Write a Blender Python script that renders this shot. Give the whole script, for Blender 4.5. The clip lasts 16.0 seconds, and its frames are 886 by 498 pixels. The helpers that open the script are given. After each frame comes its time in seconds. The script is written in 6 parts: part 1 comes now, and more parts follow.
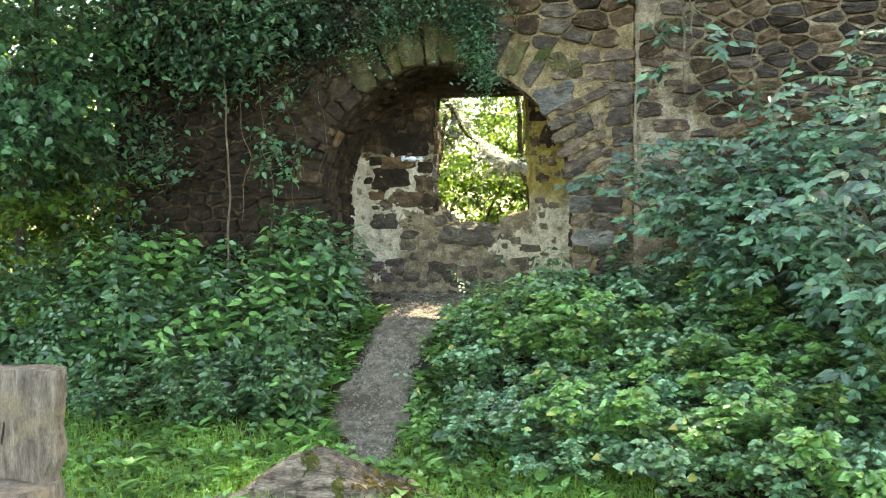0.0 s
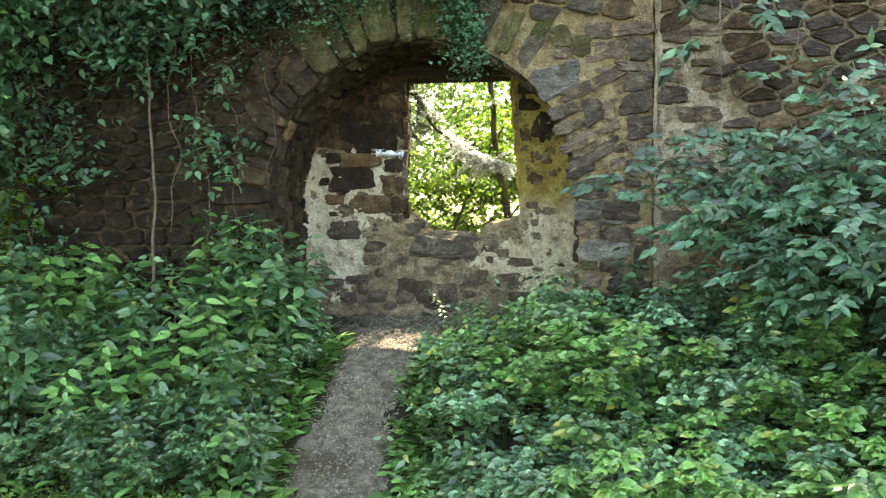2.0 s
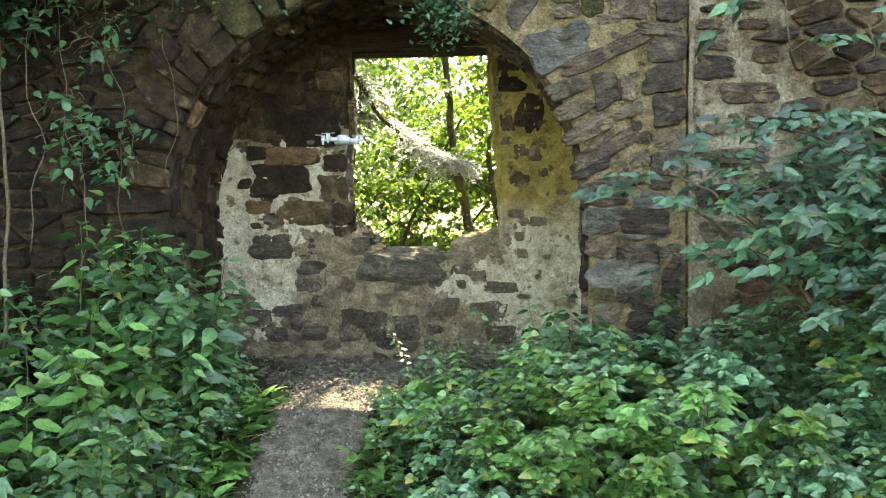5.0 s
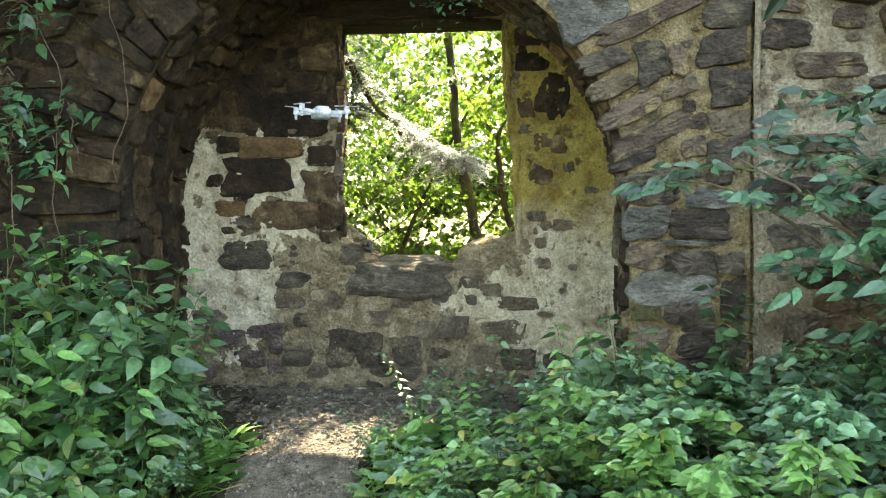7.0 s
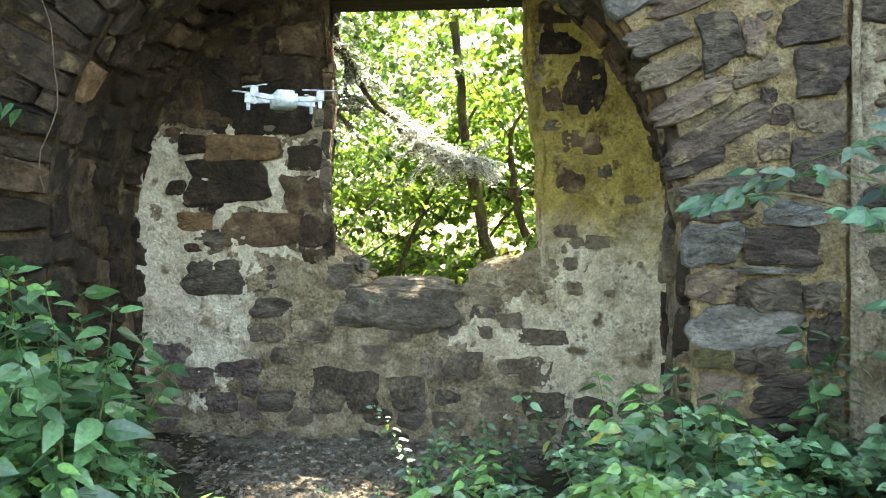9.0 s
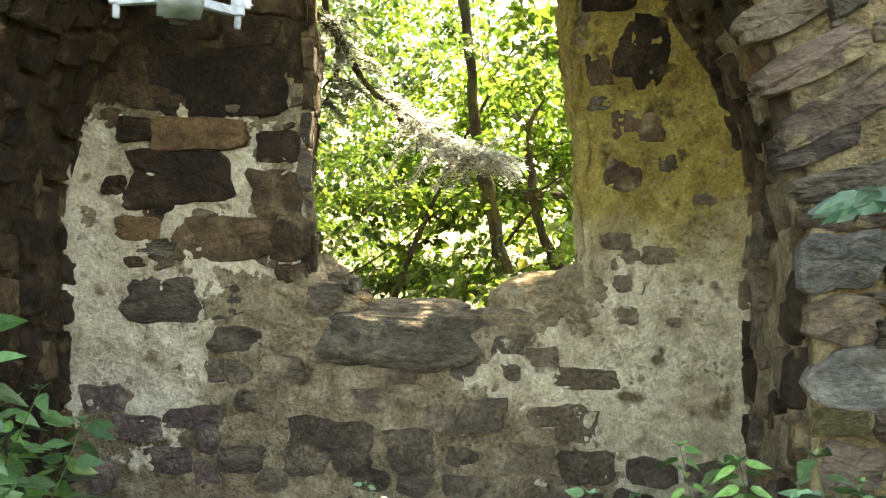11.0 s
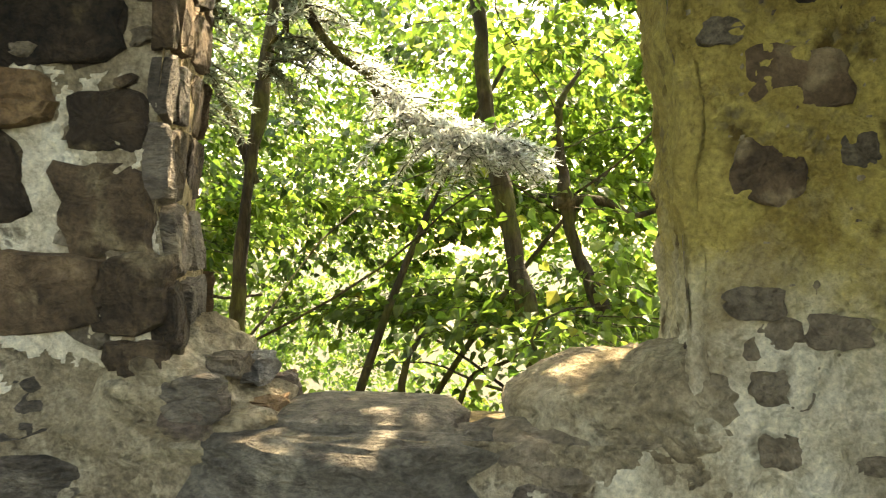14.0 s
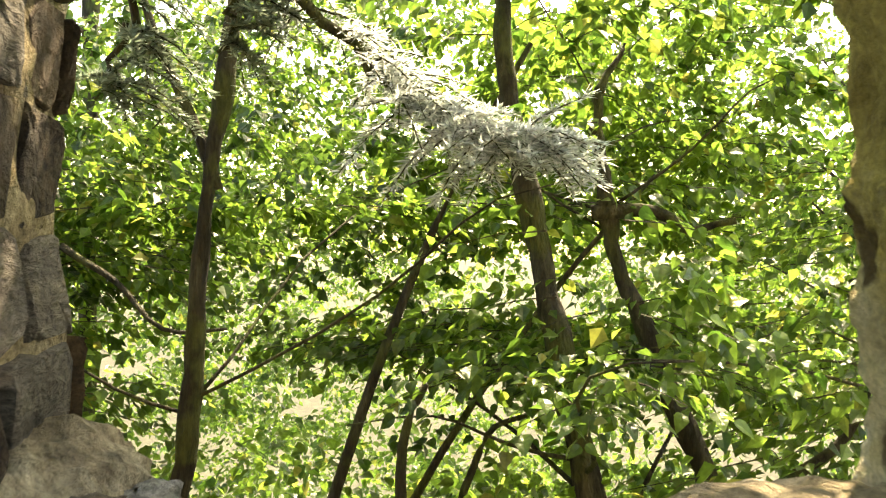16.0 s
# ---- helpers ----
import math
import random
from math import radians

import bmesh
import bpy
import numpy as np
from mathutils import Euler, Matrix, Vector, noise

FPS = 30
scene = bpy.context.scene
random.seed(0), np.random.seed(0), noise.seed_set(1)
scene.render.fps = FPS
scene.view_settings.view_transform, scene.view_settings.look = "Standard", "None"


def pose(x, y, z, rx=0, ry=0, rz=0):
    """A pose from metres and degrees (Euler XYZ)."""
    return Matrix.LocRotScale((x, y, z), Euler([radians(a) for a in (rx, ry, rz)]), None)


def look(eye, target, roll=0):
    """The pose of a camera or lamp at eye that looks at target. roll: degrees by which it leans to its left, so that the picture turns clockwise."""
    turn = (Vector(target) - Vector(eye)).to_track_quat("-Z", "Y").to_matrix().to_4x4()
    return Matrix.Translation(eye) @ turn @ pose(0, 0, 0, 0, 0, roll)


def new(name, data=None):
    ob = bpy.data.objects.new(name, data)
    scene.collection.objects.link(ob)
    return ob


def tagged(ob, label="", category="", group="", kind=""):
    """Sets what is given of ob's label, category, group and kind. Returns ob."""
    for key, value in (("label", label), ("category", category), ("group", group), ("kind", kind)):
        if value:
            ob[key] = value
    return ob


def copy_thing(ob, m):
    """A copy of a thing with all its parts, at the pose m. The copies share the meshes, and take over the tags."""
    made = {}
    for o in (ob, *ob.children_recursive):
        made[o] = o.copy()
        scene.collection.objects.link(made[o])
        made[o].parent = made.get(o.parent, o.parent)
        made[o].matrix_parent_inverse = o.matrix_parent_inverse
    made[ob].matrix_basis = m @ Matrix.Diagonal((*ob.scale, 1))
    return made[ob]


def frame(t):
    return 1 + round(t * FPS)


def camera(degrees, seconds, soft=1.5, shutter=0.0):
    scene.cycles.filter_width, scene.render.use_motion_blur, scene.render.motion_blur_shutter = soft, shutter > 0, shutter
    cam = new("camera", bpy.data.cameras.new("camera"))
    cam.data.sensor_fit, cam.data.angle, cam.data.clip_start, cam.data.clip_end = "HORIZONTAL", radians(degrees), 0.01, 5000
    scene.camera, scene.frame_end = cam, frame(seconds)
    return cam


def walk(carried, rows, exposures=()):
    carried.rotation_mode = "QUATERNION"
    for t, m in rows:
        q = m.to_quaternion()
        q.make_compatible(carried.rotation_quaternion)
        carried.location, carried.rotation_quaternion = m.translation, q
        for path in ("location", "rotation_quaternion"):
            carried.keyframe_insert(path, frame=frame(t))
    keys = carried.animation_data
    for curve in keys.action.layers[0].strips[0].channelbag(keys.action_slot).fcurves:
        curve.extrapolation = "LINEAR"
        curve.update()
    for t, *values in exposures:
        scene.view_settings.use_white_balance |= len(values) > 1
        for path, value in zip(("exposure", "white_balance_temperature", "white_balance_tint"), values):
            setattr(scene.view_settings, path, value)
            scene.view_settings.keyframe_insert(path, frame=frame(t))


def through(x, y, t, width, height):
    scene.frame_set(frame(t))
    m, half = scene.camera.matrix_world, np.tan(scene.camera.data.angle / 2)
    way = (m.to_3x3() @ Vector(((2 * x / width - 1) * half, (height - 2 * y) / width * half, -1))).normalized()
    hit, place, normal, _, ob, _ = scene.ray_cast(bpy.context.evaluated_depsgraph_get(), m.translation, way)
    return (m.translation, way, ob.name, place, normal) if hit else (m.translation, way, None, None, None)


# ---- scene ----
import itertools

cam = camera(49.4, 16.0, 1.15, 0.3)
METRES, EYE, TILT, LEAN, TURN = 11.0, 1.17, -2.5, 0.0, 16.0
ROWS = [
    (0.0, 0.0, 0.0, 0.0, 0.0, 0.0, -0.0),
    (0.5, -0.0136, 0.0469, 0.0038, -0.29, -0.01, 0.01),
    (1.0, -0.0235, 0.0928, 0.0076, -0.52, -0.02, 0.02),
    (1.5, -0.0297, 0.137, 0.0101, -1.22, 0.01, 0.06),
    (2.0, -0.0344, 0.1788, 0.0123, -3.82, 0.07, 0.29),
    (2.5, -0.0407, 0.2177, 0.0151, -6.18, 0.07, 0.48),
    (3.0, -0.0445, 0.255, 0.0175, -7.6, 0.1, 0.59),
    (3.5, -0.0453, 0.2895, 0.0206, -8.16, 0.11, 0.64),
    (4.0, -0.0463, 0.3236, 0.0234, -8.29, 0.15, 0.64),
    (6.5, -0.039, 0.4671, 0.0228, -8.62, 0.89, 0.62),
    (7.0, -0.0349, 0.4945, 0.0246, -8.55, 0.95, 0.61),
    (7.5, -0.0316, 0.5217, 0.0267, -8.52, 1.0, 0.59),
    (8.0, -0.0284, 0.5483, 0.0298, -8.51, 0.99, 0.61),
    (8.5, -0.0255, 0.5731, 0.0351, -8.49, 0.85, 0.62),
    (9.0, -0.0234, 0.5961, 0.0383, -8.5, 0.82, 0.62),
    (11.5, -0.0071, 0.7361, 0.0444, -8.49, 1.3, 0.55),
    (12.0, -0.0008, 0.7675, 0.0474, -8.34, 1.31, 0.53),
    (12.5, 0.005, 0.7981, 0.05, -8.19, 1.34, 0.54),
    (13.0, 0.0097, 0.8268, 0.0534, -8.09, 1.28, 0.54),
    (13.5, 0.0155, 0.8544, 0.0578, -7.9, 1.17, 0.55),
    (14.0, 0.0231, 0.8806, 0.0605, -7.53, 1.16, 0.57),
    (14.5, 0.0307, 0.905, 0.0615, -7.14, 1.28, 0.58),
    (15.0, 0.0324, 0.9296, 0.0628, -7.19, 1.39, 0.58),
    (15.5, 0.0322, 0.9533, 0.0659, -7.4, 1.45, 0.57),
    (16.0, 0.0322, 0.9800, 0.0692, -7.45, 1.52, 0.54),
]
walk(cam, [(t, pose(0, 0, EYE, TILT, LEAN, TURN) @ pose(METRES * x, METRES * y, METRES * z, 90 + pitch, roll, yaw)) for t, x, y, z, yaw, pitch, roll in ROWS], exposures=[(0.0, 3.3, 8800, 6), (7.5, 3.3, 8800, 6), (8.8, 3.5, 8100, 6), (9.4, 3.5, 8200, 6), (11.4, 3.4, 10300, 9), (14.0, 3.35, 10200, 8), (16.0, 3.2, 9800, 7)])

# ---- world, sun ----
SUN_WAY = Vector((0.52, 1.65, 2.60)).normalized()      # towards the sun
world = bpy.data.worlds.new("sky")
scene.world = world
world.use_nodes = True
wn = world.node_tree
sky = wn.nodes.new("ShaderNodeTexSky")
sky.sky_type, sky.sun_disc = "NISHITA", False
sky.sun_elevation, sky.sun_rotation = math.asin(SUN_WAY.z), math.atan2(SUN_WAY.x, SUN_WAY.y)
sky.air_density, sky.dust_density = 1.0, 2.0
wn.links.new(sky.outputs[0], wn.nodes["Background"].inputs[0])
wn.nodes["Background"].inputs[1].default_value = 0.15
sun = new("sun", bpy.data.lights.new("sun", "SUN"))
sun.data.energy, sun.data.angle, sun.data.color = 3.3, radians(0.53), (1.0, 0.95, 0.86)
sun.matrix_world = look(SUN_WAY * 40, (0, 0, 0))

# ---- helpers of this scene ----
rng = np.random.default_rng(7)


def mesh_np(name, verts, tris, mats=(), smooth=False, index=None):
    """A mesh from arrays of vertices and of triangles."""
    me = bpy.data.meshes.new(name)
    verts, tris = np.asarray(verts, dtype=np.float32), np.asarray(tris, dtype=np.int32)
    me.vertices.add(len(verts))
    me.vertices.foreach_set("co", verts.ravel())
    me.loops.add(tris.size)
    me.loops.foreach_set("vertex_index", tris.ravel())
    me.polygons.add(len(tris))
    me.polygons.foreach_set("loop_start", np.arange(0, tris.size, 3, dtype=np.int32))
    me.polygons.foreach_set("loop_total", np.full(len(tris), 3, dtype=np.int32))
    for m in mats:
        me.materials.append(m)
    if index is not None:
        me.polygons.foreach_set("material_index", np.asarray(index, dtype=np.int32))
    me.polygons.foreach_set("use_smooth", np.full(len(tris), smooth, dtype=bool))
    me.update(calc_edges=True)
    me.validate()
    return me


def part(name, data, parent=None, label=""):
    """Links a mesh as one object, under a thing where one is given."""
    ob = new(name, data)
    if parent is not None:
        ob.parent = parent
    if label:
        ob["label"] = label
    return ob


def finish(name, bm, material, parent=None, label="", smooth=False):
    """A bmesh as one object."""
    me = bpy.data.meshes.new(name)
    for f in bm.faces:
        f.smooth = smooth
    bm.to_mesh(me)
    bm.free()
    me.materials.append(material)
    return part(name, me, parent, label)


def empty(name, at=(0, 0, 0)):
    ob = new(name)
    ob.location = at
    return ob


class Buf:
    """Collects arrays of triangles into one mesh."""

    def __init__(self):
        self.v, self.t, self.n = [], [], 0

    def add(self, verts, tris):
        verts = np.asarray(verts, dtype=float)
        self.v.append(verts)
        self.t.append(np.asarray(tris, dtype=int) + self.n)
        self.n += len(verts)

    def mesh(self, name, material, smooth=False):
        return mesh_np(name, np.concatenate(self.v), np.concatenate(self.t), [material], smooth)


def fbm(x, y, z=0.0, octaves=3):
    """Smooth noise at arrays of points, made from rotated waves; about -1 to 1."""
    x, y = np.asarray(x, dtype=float), np.asarray(y, dtype=float)
    out, amp, f, total = np.zeros(np.broadcast(x, y).shape), 1.0, 1.0, 0.0
    for o in range(octaves):
        for k in range(3):
            a = 1.3 * k + 0.7 * o + 0.4
            out = out + amp / 3 * np.sin(f * (x * math.cos(a) + y * math.sin(a)) * 2.1 + 1.7 * k + z * 1.3 + 2.0 * np.sin(f * (x * math.sin(a) - y * math.cos(a)) * 1.3 + o + k))
        total += amp
        amp, f = amp * 0.5, f * 2.17
    return out / total * 1.6


def tube(points, radii, sides=6):
    """Vertices and triangles of a tube along points."""
    pts = np.asarray(points, dtype=float)
    rad = np.asarray(radii, dtype=float)
    tang = np.gradient(pts, axis=0)
    tang /= np.linalg.norm(tang, axis=1)[:, None] + 1e-9
    ref = np.where(np.abs(tang[:, 2:3]) > 0.9, np.array([[1.0, 0, 0]]), np.array([[0, 0, 1.0]]))
    a = np.cross(tang, ref)
    a /= np.linalg.norm(a, axis=1)[:, None] + 1e-9
    b = np.cross(tang, a)
    ang = np.linspace(0, 2 * math.pi, sides, endpoint=False)
    ring = pts[:, None] + rad[:, None, None] * (a[:, None] * np.cos(ang)[None, :, None] + b[:, None] * np.sin(ang)[None, :, None])
    verts = np.concatenate([ring.reshape(-1, 3), pts[:1], pts[-1:]])
    tris, n = [], len(pts)
    for i in range(n - 1):
        for j in range(sides):
            p, q = i * sides + j, i * sides + (j + 1) % sides
            tris += [(p, q, q + sides), (p, q + sides, p + sides)]
    for j in range(sides):
        tris += [(n * sides, (j + 1) % sides, j), (n * sides + 1, (n - 1) * sides + j, (n - 1) * sides + (j + 1) % sides)]
    return verts, np.array(tris)


FINE = np.array([(0, 0), (0.12, 0.36), (0.38, 0.5), (0.72, 0.27), (1, 0), (0.72, -0.27), (0.38, -0.5), (0.12, -0.36), (0.38, 0), (0.72, 0)])
FINE_T = np.array([(0, 8, 1), (1, 8, 2), (8, 9, 3), (8, 3, 2), (9, 4, 3), (0, 7, 8), (7, 6, 8), (8, 5, 9), (8, 6, 5), (9, 5, 4)])
ROUGH = np.array([(0, 0), (0.4, 0.5), (1, 0), (0.4, -0.5)])
ROUGH_T = np.array([(0, 2, 1), (0, 3, 2)])


def unit(a):
    return a / (np.linalg.norm(a, axis=-1, keepdims=True) + 1e-9)


def leaves(p, way, up, length, width, fold=0.25, droop=0.25, fine=True):
    """Vertices and triangles of many leaves: bases, directions, face normals, lengths, widths."""
    p, way = np.asarray(p, dtype=float), unit(np.asarray(way, dtype=float))
    up = np.asarray(up, dtype=float)
    side = unit(np.cross(up, way))
    nor = np.cross(way, side)
    form, tri = (FINE, FINE_T) if fine else (ROUGH, ROUGH_T)
    u, v = form[:, 0], form[:, 1]
    length, width = np.broadcast_to(length, len(p)), np.broadcast_to(width, len(p))
    lift = np.abs(v)[None] * fold * width[:, None] - droop * length[:, None] * (u ** 2)[None]
    verts = p[:, None] + way[:, None] * (u[None] * length[:, None])[..., None] + side[:, None] * (v[None] * width[:, None])[..., None] + nor[:, None] * lift[..., None]
    tris = (tri[None] + (np.arange(len(p)) * len(form))[:, None, None]).reshape(-1, 3)
    return verts.reshape(-1, 3), tris


def random_ways(n, flat=0.5):
    a = rng.uniform(0, 2 * math.pi, n)
    return unit(np.stack([np.cos(a), np.sin(a), rng.normal(0, flat, n)], 1))


# ---- materials ----
def material(name, colours, scale=6.0, rough=0.85, bump=0.3, fine=40.0, spot=None, vary=0.25, by="object", distance=0.01, detail=8.0, stretch=None, pits=None, stain=None, grain=0.5, lichen=None):
    """A surface: a ramp of colours over coarse noise, fine grain, variation per piece, stains, pits, relief."""
    m = bpy.data.materials.new(name)
    m.use_nodes = True
    nt = m.node_tree
    N, L = nt.nodes.new, nt.links.new
    bsdf = nt.nodes["Principled BSDF"]
    geo = N("ShaderNodeNewGeometry")
    vec = geo.outputs["Position"]
    if stretch:
        mp = N("ShaderNodeMapping")
        mp.inputs["Scale"].default_value = stretch
        L(vec, mp.inputs["Vector"])
        vec = mp.outputs[0]
    n1, n2 = N("ShaderNodeTexNoise"), N("ShaderNodeTexNoise")
    n1.inputs["Scale"].default_value, n1.inputs["Detail"].default_value, n1.inputs["Roughness"].default_value = scale, detail, 0.65
    n2.inputs["Scale"].default_value, n2.inputs["Detail"].default_value, n2.inputs["Roughness"].default_value = fine, 6, 0.7
    L(vec, n1.inputs["Vector"])
    L(vec, n2.inputs["Vector"])
    ramp = N("ShaderNodeValToRGB")
    el = ramp.color_ramp.elements
    while len(el) < len(colours):
        el.new(0.5)
    for i, c in enumerate(colours):
        el[i].position = 0.3 + 0.4 * i / max(1, len(colours) - 1)
        el[i].color = (*c, 1)
    L(n1.outputs["Fac"], ramp.inputs[0])
    hsv = N("ShaderNodeHueSaturation")
    rnd = N("ShaderNodeObjectInfo").outputs["Random"] if by == "object" else geo.outputs["Random Per Island"]
    add = N("ShaderNodeMath")
    add.operation = "ADD"
    a, b = N("ShaderNodeMapRange"), N("ShaderNodeMapRange")
    a.inputs["To Min"].default_value, a.inputs["To Max"].default_value = 1 - vary, 1 + vary
    L(rnd, a.inputs["Value"])
    b.inputs["From Min"].default_value, b.inputs["From Max"].default_value = 0.3, 0.7
    b.inputs["To Min"].default_value, b.inputs["To Max"].default_value = -grain, grain
    L(n2.outputs["Fac"], b.inputs["Value"])
    L(a.outputs[0], add.inputs[0])
    L(b.outputs[0], add.inputs[1])
    L(add.outputs[0], hsv.inputs["Value"])
    colour = ramp.outputs[0]
    if spot:
        n3 = N("ShaderNodeTexNoise")
        n3.inputs["Scale"].default_value, n3.inputs["Detail"].default_value = spot[1], 8
        L(geo.outputs["Position"], n3.inputs["Vector"])
        r3 = N("ShaderNodeMapRange")
        r3.inputs["From Min"].default_value, r3.inputs["From Max"].default_value = spot[2], spot[2] + 0.09
        L(n3.outputs["Fac"], r3.inputs["Value"])
        mix = N("ShaderNodeMixRGB")
        L(r3.outputs[0], mix.inputs[0])
        L(colour, mix.inputs[1])
        mix.inputs[2].default_value = (*spot[0], 1)
        colour = mix.outputs[0]
    if stain:                                          # (colour, scale, threshold): broad weathering with a soft ragged edge
        ns, rs, ms = N("ShaderNodeTexNoise"), N("ShaderNodeMapRange"), N("ShaderNodeMixRGB")
        ns.inputs["Scale"].default_value, ns.inputs["Detail"].default_value, ns.inputs["Roughness"].default_value = stain[1], 10, 0.68
        ns.inputs["Distortion"].default_value = 0.5
        L(geo.outputs["Position"], ns.inputs["Vector"])
        rs.inputs["From Min"].default_value, rs.inputs["From Max"].default_value, rs.inputs["To Max"].default_value = stain[2] - 0.03, stain[2] + 0.10, 0.85
        L(ns.outputs["Fac"], rs.inputs["Value"])
        L(rs.outputs[0], ms.inputs[0])
        L(colour, ms.inputs[1])
        ms.inputs[2].default_value = (*stain[0], 1)
        colour = ms.outputs[0]
    if lichen:                                         # (colour, height where it begins, height where it is full): growth with a ragged edge
        sep, up_, nl, mixl, ad = N("ShaderNodeSeparateXYZ"), N("ShaderNodeMapRange"), N("ShaderNodeTexNoise"), N("ShaderNodeMixRGB"), N("ShaderNodeMath")
        L(geo.outputs["Position"], sep.inputs[0])
        up_.clamp = False
        up_.inputs["From Min"].default_value, up_.inputs["From Max"].default_value = lichen[1], lichen[2]
        up_.inputs["To Min"].default_value, up_.inputs["To Max"].default_value = -1.5, -0.1
        L(sep.outputs["Z"], up_.inputs["Value"])
        nl.inputs["Scale"].default_value, nl.inputs["Detail"].default_value, nl.inputs["Roughness"].default_value = 4.0, 10, 0.7
        L(geo.outputs["Position"], nl.inputs["Vector"])
        ad.operation, ad.use_clamp = "MULTIPLY_ADD", True
        ad.inputs[1].default_value = 2.4
        L(nl.outputs["Fac"], ad.inputs[0])
        L(up_.outputs[0], ad.inputs[2])
        L(ad.outputs[0], mixl.inputs[0])
        mixl.blend_type = "MULTIPLY"
        L(colour, mixl.inputs[1])
        mixl.inputs[2].default_value = (*lichen[0], 1)
        colour = mixl.outputs[0]
    L(colour, hsv.inputs["Color"])
    colour = hsv.outputs[0]
    hole = None
    if pits:                                           # (scale, size, depth of tone): small broken holes
        nv, vo, rp, mp2 = N("ShaderNodeTexNoise"), N("ShaderNodeTexVoronoi"), N("ShaderNodeMapRange"), N("ShaderNodeMixRGB")
        nv.inputs["Scale"].default_value, nv.inputs["Detail"].default_value = pits[0] * 0.9, 4
        L(geo.outputs["Position"], nv.inputs["Vector"])
        wob = N("ShaderNodeMixRGB")
        wob.inputs[0].default_value = 0.06
        L(geo.outputs["Position"], wob.inputs[1])
        L(nv.outputs["Color"], wob.inputs[2])
        vo.inputs["Scale"].default_value, vo.inputs["Randomness"].default_value = pits[0], 1.0
        L(wob.outputs[0], vo.inputs["Vector"])
        rp.inputs["From Min"].default_value, rp.inputs["From Max"].default_value = pits[1] * 1.9, pits[1] * 0.8
        L(vo.outputs["Distance"], rp.inputs["Value"])
        patch, pm, hm = N("ShaderNodeTexNoise"), N("ShaderNodeMapRange"), N("ShaderNodeMath")
        patch.inputs["Scale"].default_value, patch.inputs["Detail"].default_value = pits[0] * 0.16, 6
        L(geo.outputs["Position"], patch.inputs["Vector"])
        pm.inputs["From Min"].default_value, pm.inputs["From Max"].default_value = 0.47, 0.66
        L(patch.outputs["Fac"], pm.inputs["Value"])
        hm.operation = "MULTIPLY"
        L(rp.outputs[0], hm.inputs[0])
        L(pm.outputs[0], hm.inputs[1])
        hole = hm.outputs[0]
        dim = N("ShaderNodeMath")
        dim.operation = "MULTIPLY"
        dim.inputs[1].default_value = pits[2]
        L(hole, dim.inputs[0])
        L(dim.outputs[0], mp2.inputs[0])
        L(colour, mp2.inputs[1])
        mp2.inputs[2].default_value = (*[c * 0.45 for c in colours[0]], 1)
        colour = mp2.outputs[0]
    L(colour, bsdf.inputs["Base Color"])
    bsdf.inputs["Roughness"].default_value = rough
    bsdf.inputs["Specular IOR Level"].default_value = 0.3
    bp, sm = N("ShaderNodeBump"), N("ShaderNodeMath")
    sm.operation = "ADD"
    n4, less = N("ShaderNodeTexNoise"), N("ShaderNodeMath")
    n4.inputs["Scale"].default_value, n4.inputs["Detail"].default_value, n4.inputs["Roughness"].default_value = scale * 2.3, 5, 0.6
    n4.inputs["Distortion"].default_value = 0.6
    L(vec, n4.inputs["Vector"])
    less.operation = "MULTIPLY"
    less.inputs[1].default_value = 0.45
    L(n2.outputs["Fac"], less.inputs[0])
    L(n4.outputs["Fac"], sm.inputs[0])
    L(less.outputs[0], sm.inputs[1])
    if hole is None:
        L(sm.outputs[0], bp.inputs["Height"])
    else:
        dig = N("ShaderNodeMath")
        dig.operation = "MULTIPLY_ADD"
        dig.inputs[1].default_value = -0.25
        L(hole, dig.inputs[0])
        L(sm.outputs[0], dig.inputs[2])
        L(dig.outputs[0], bp.inputs["Height"])
    bp.inputs["Strength"].default_value, bp.inputs["Distance"].default_value = bump, distance * 6
    L(bp.outputs[0], bsdf.inputs["Normal"])
    return m


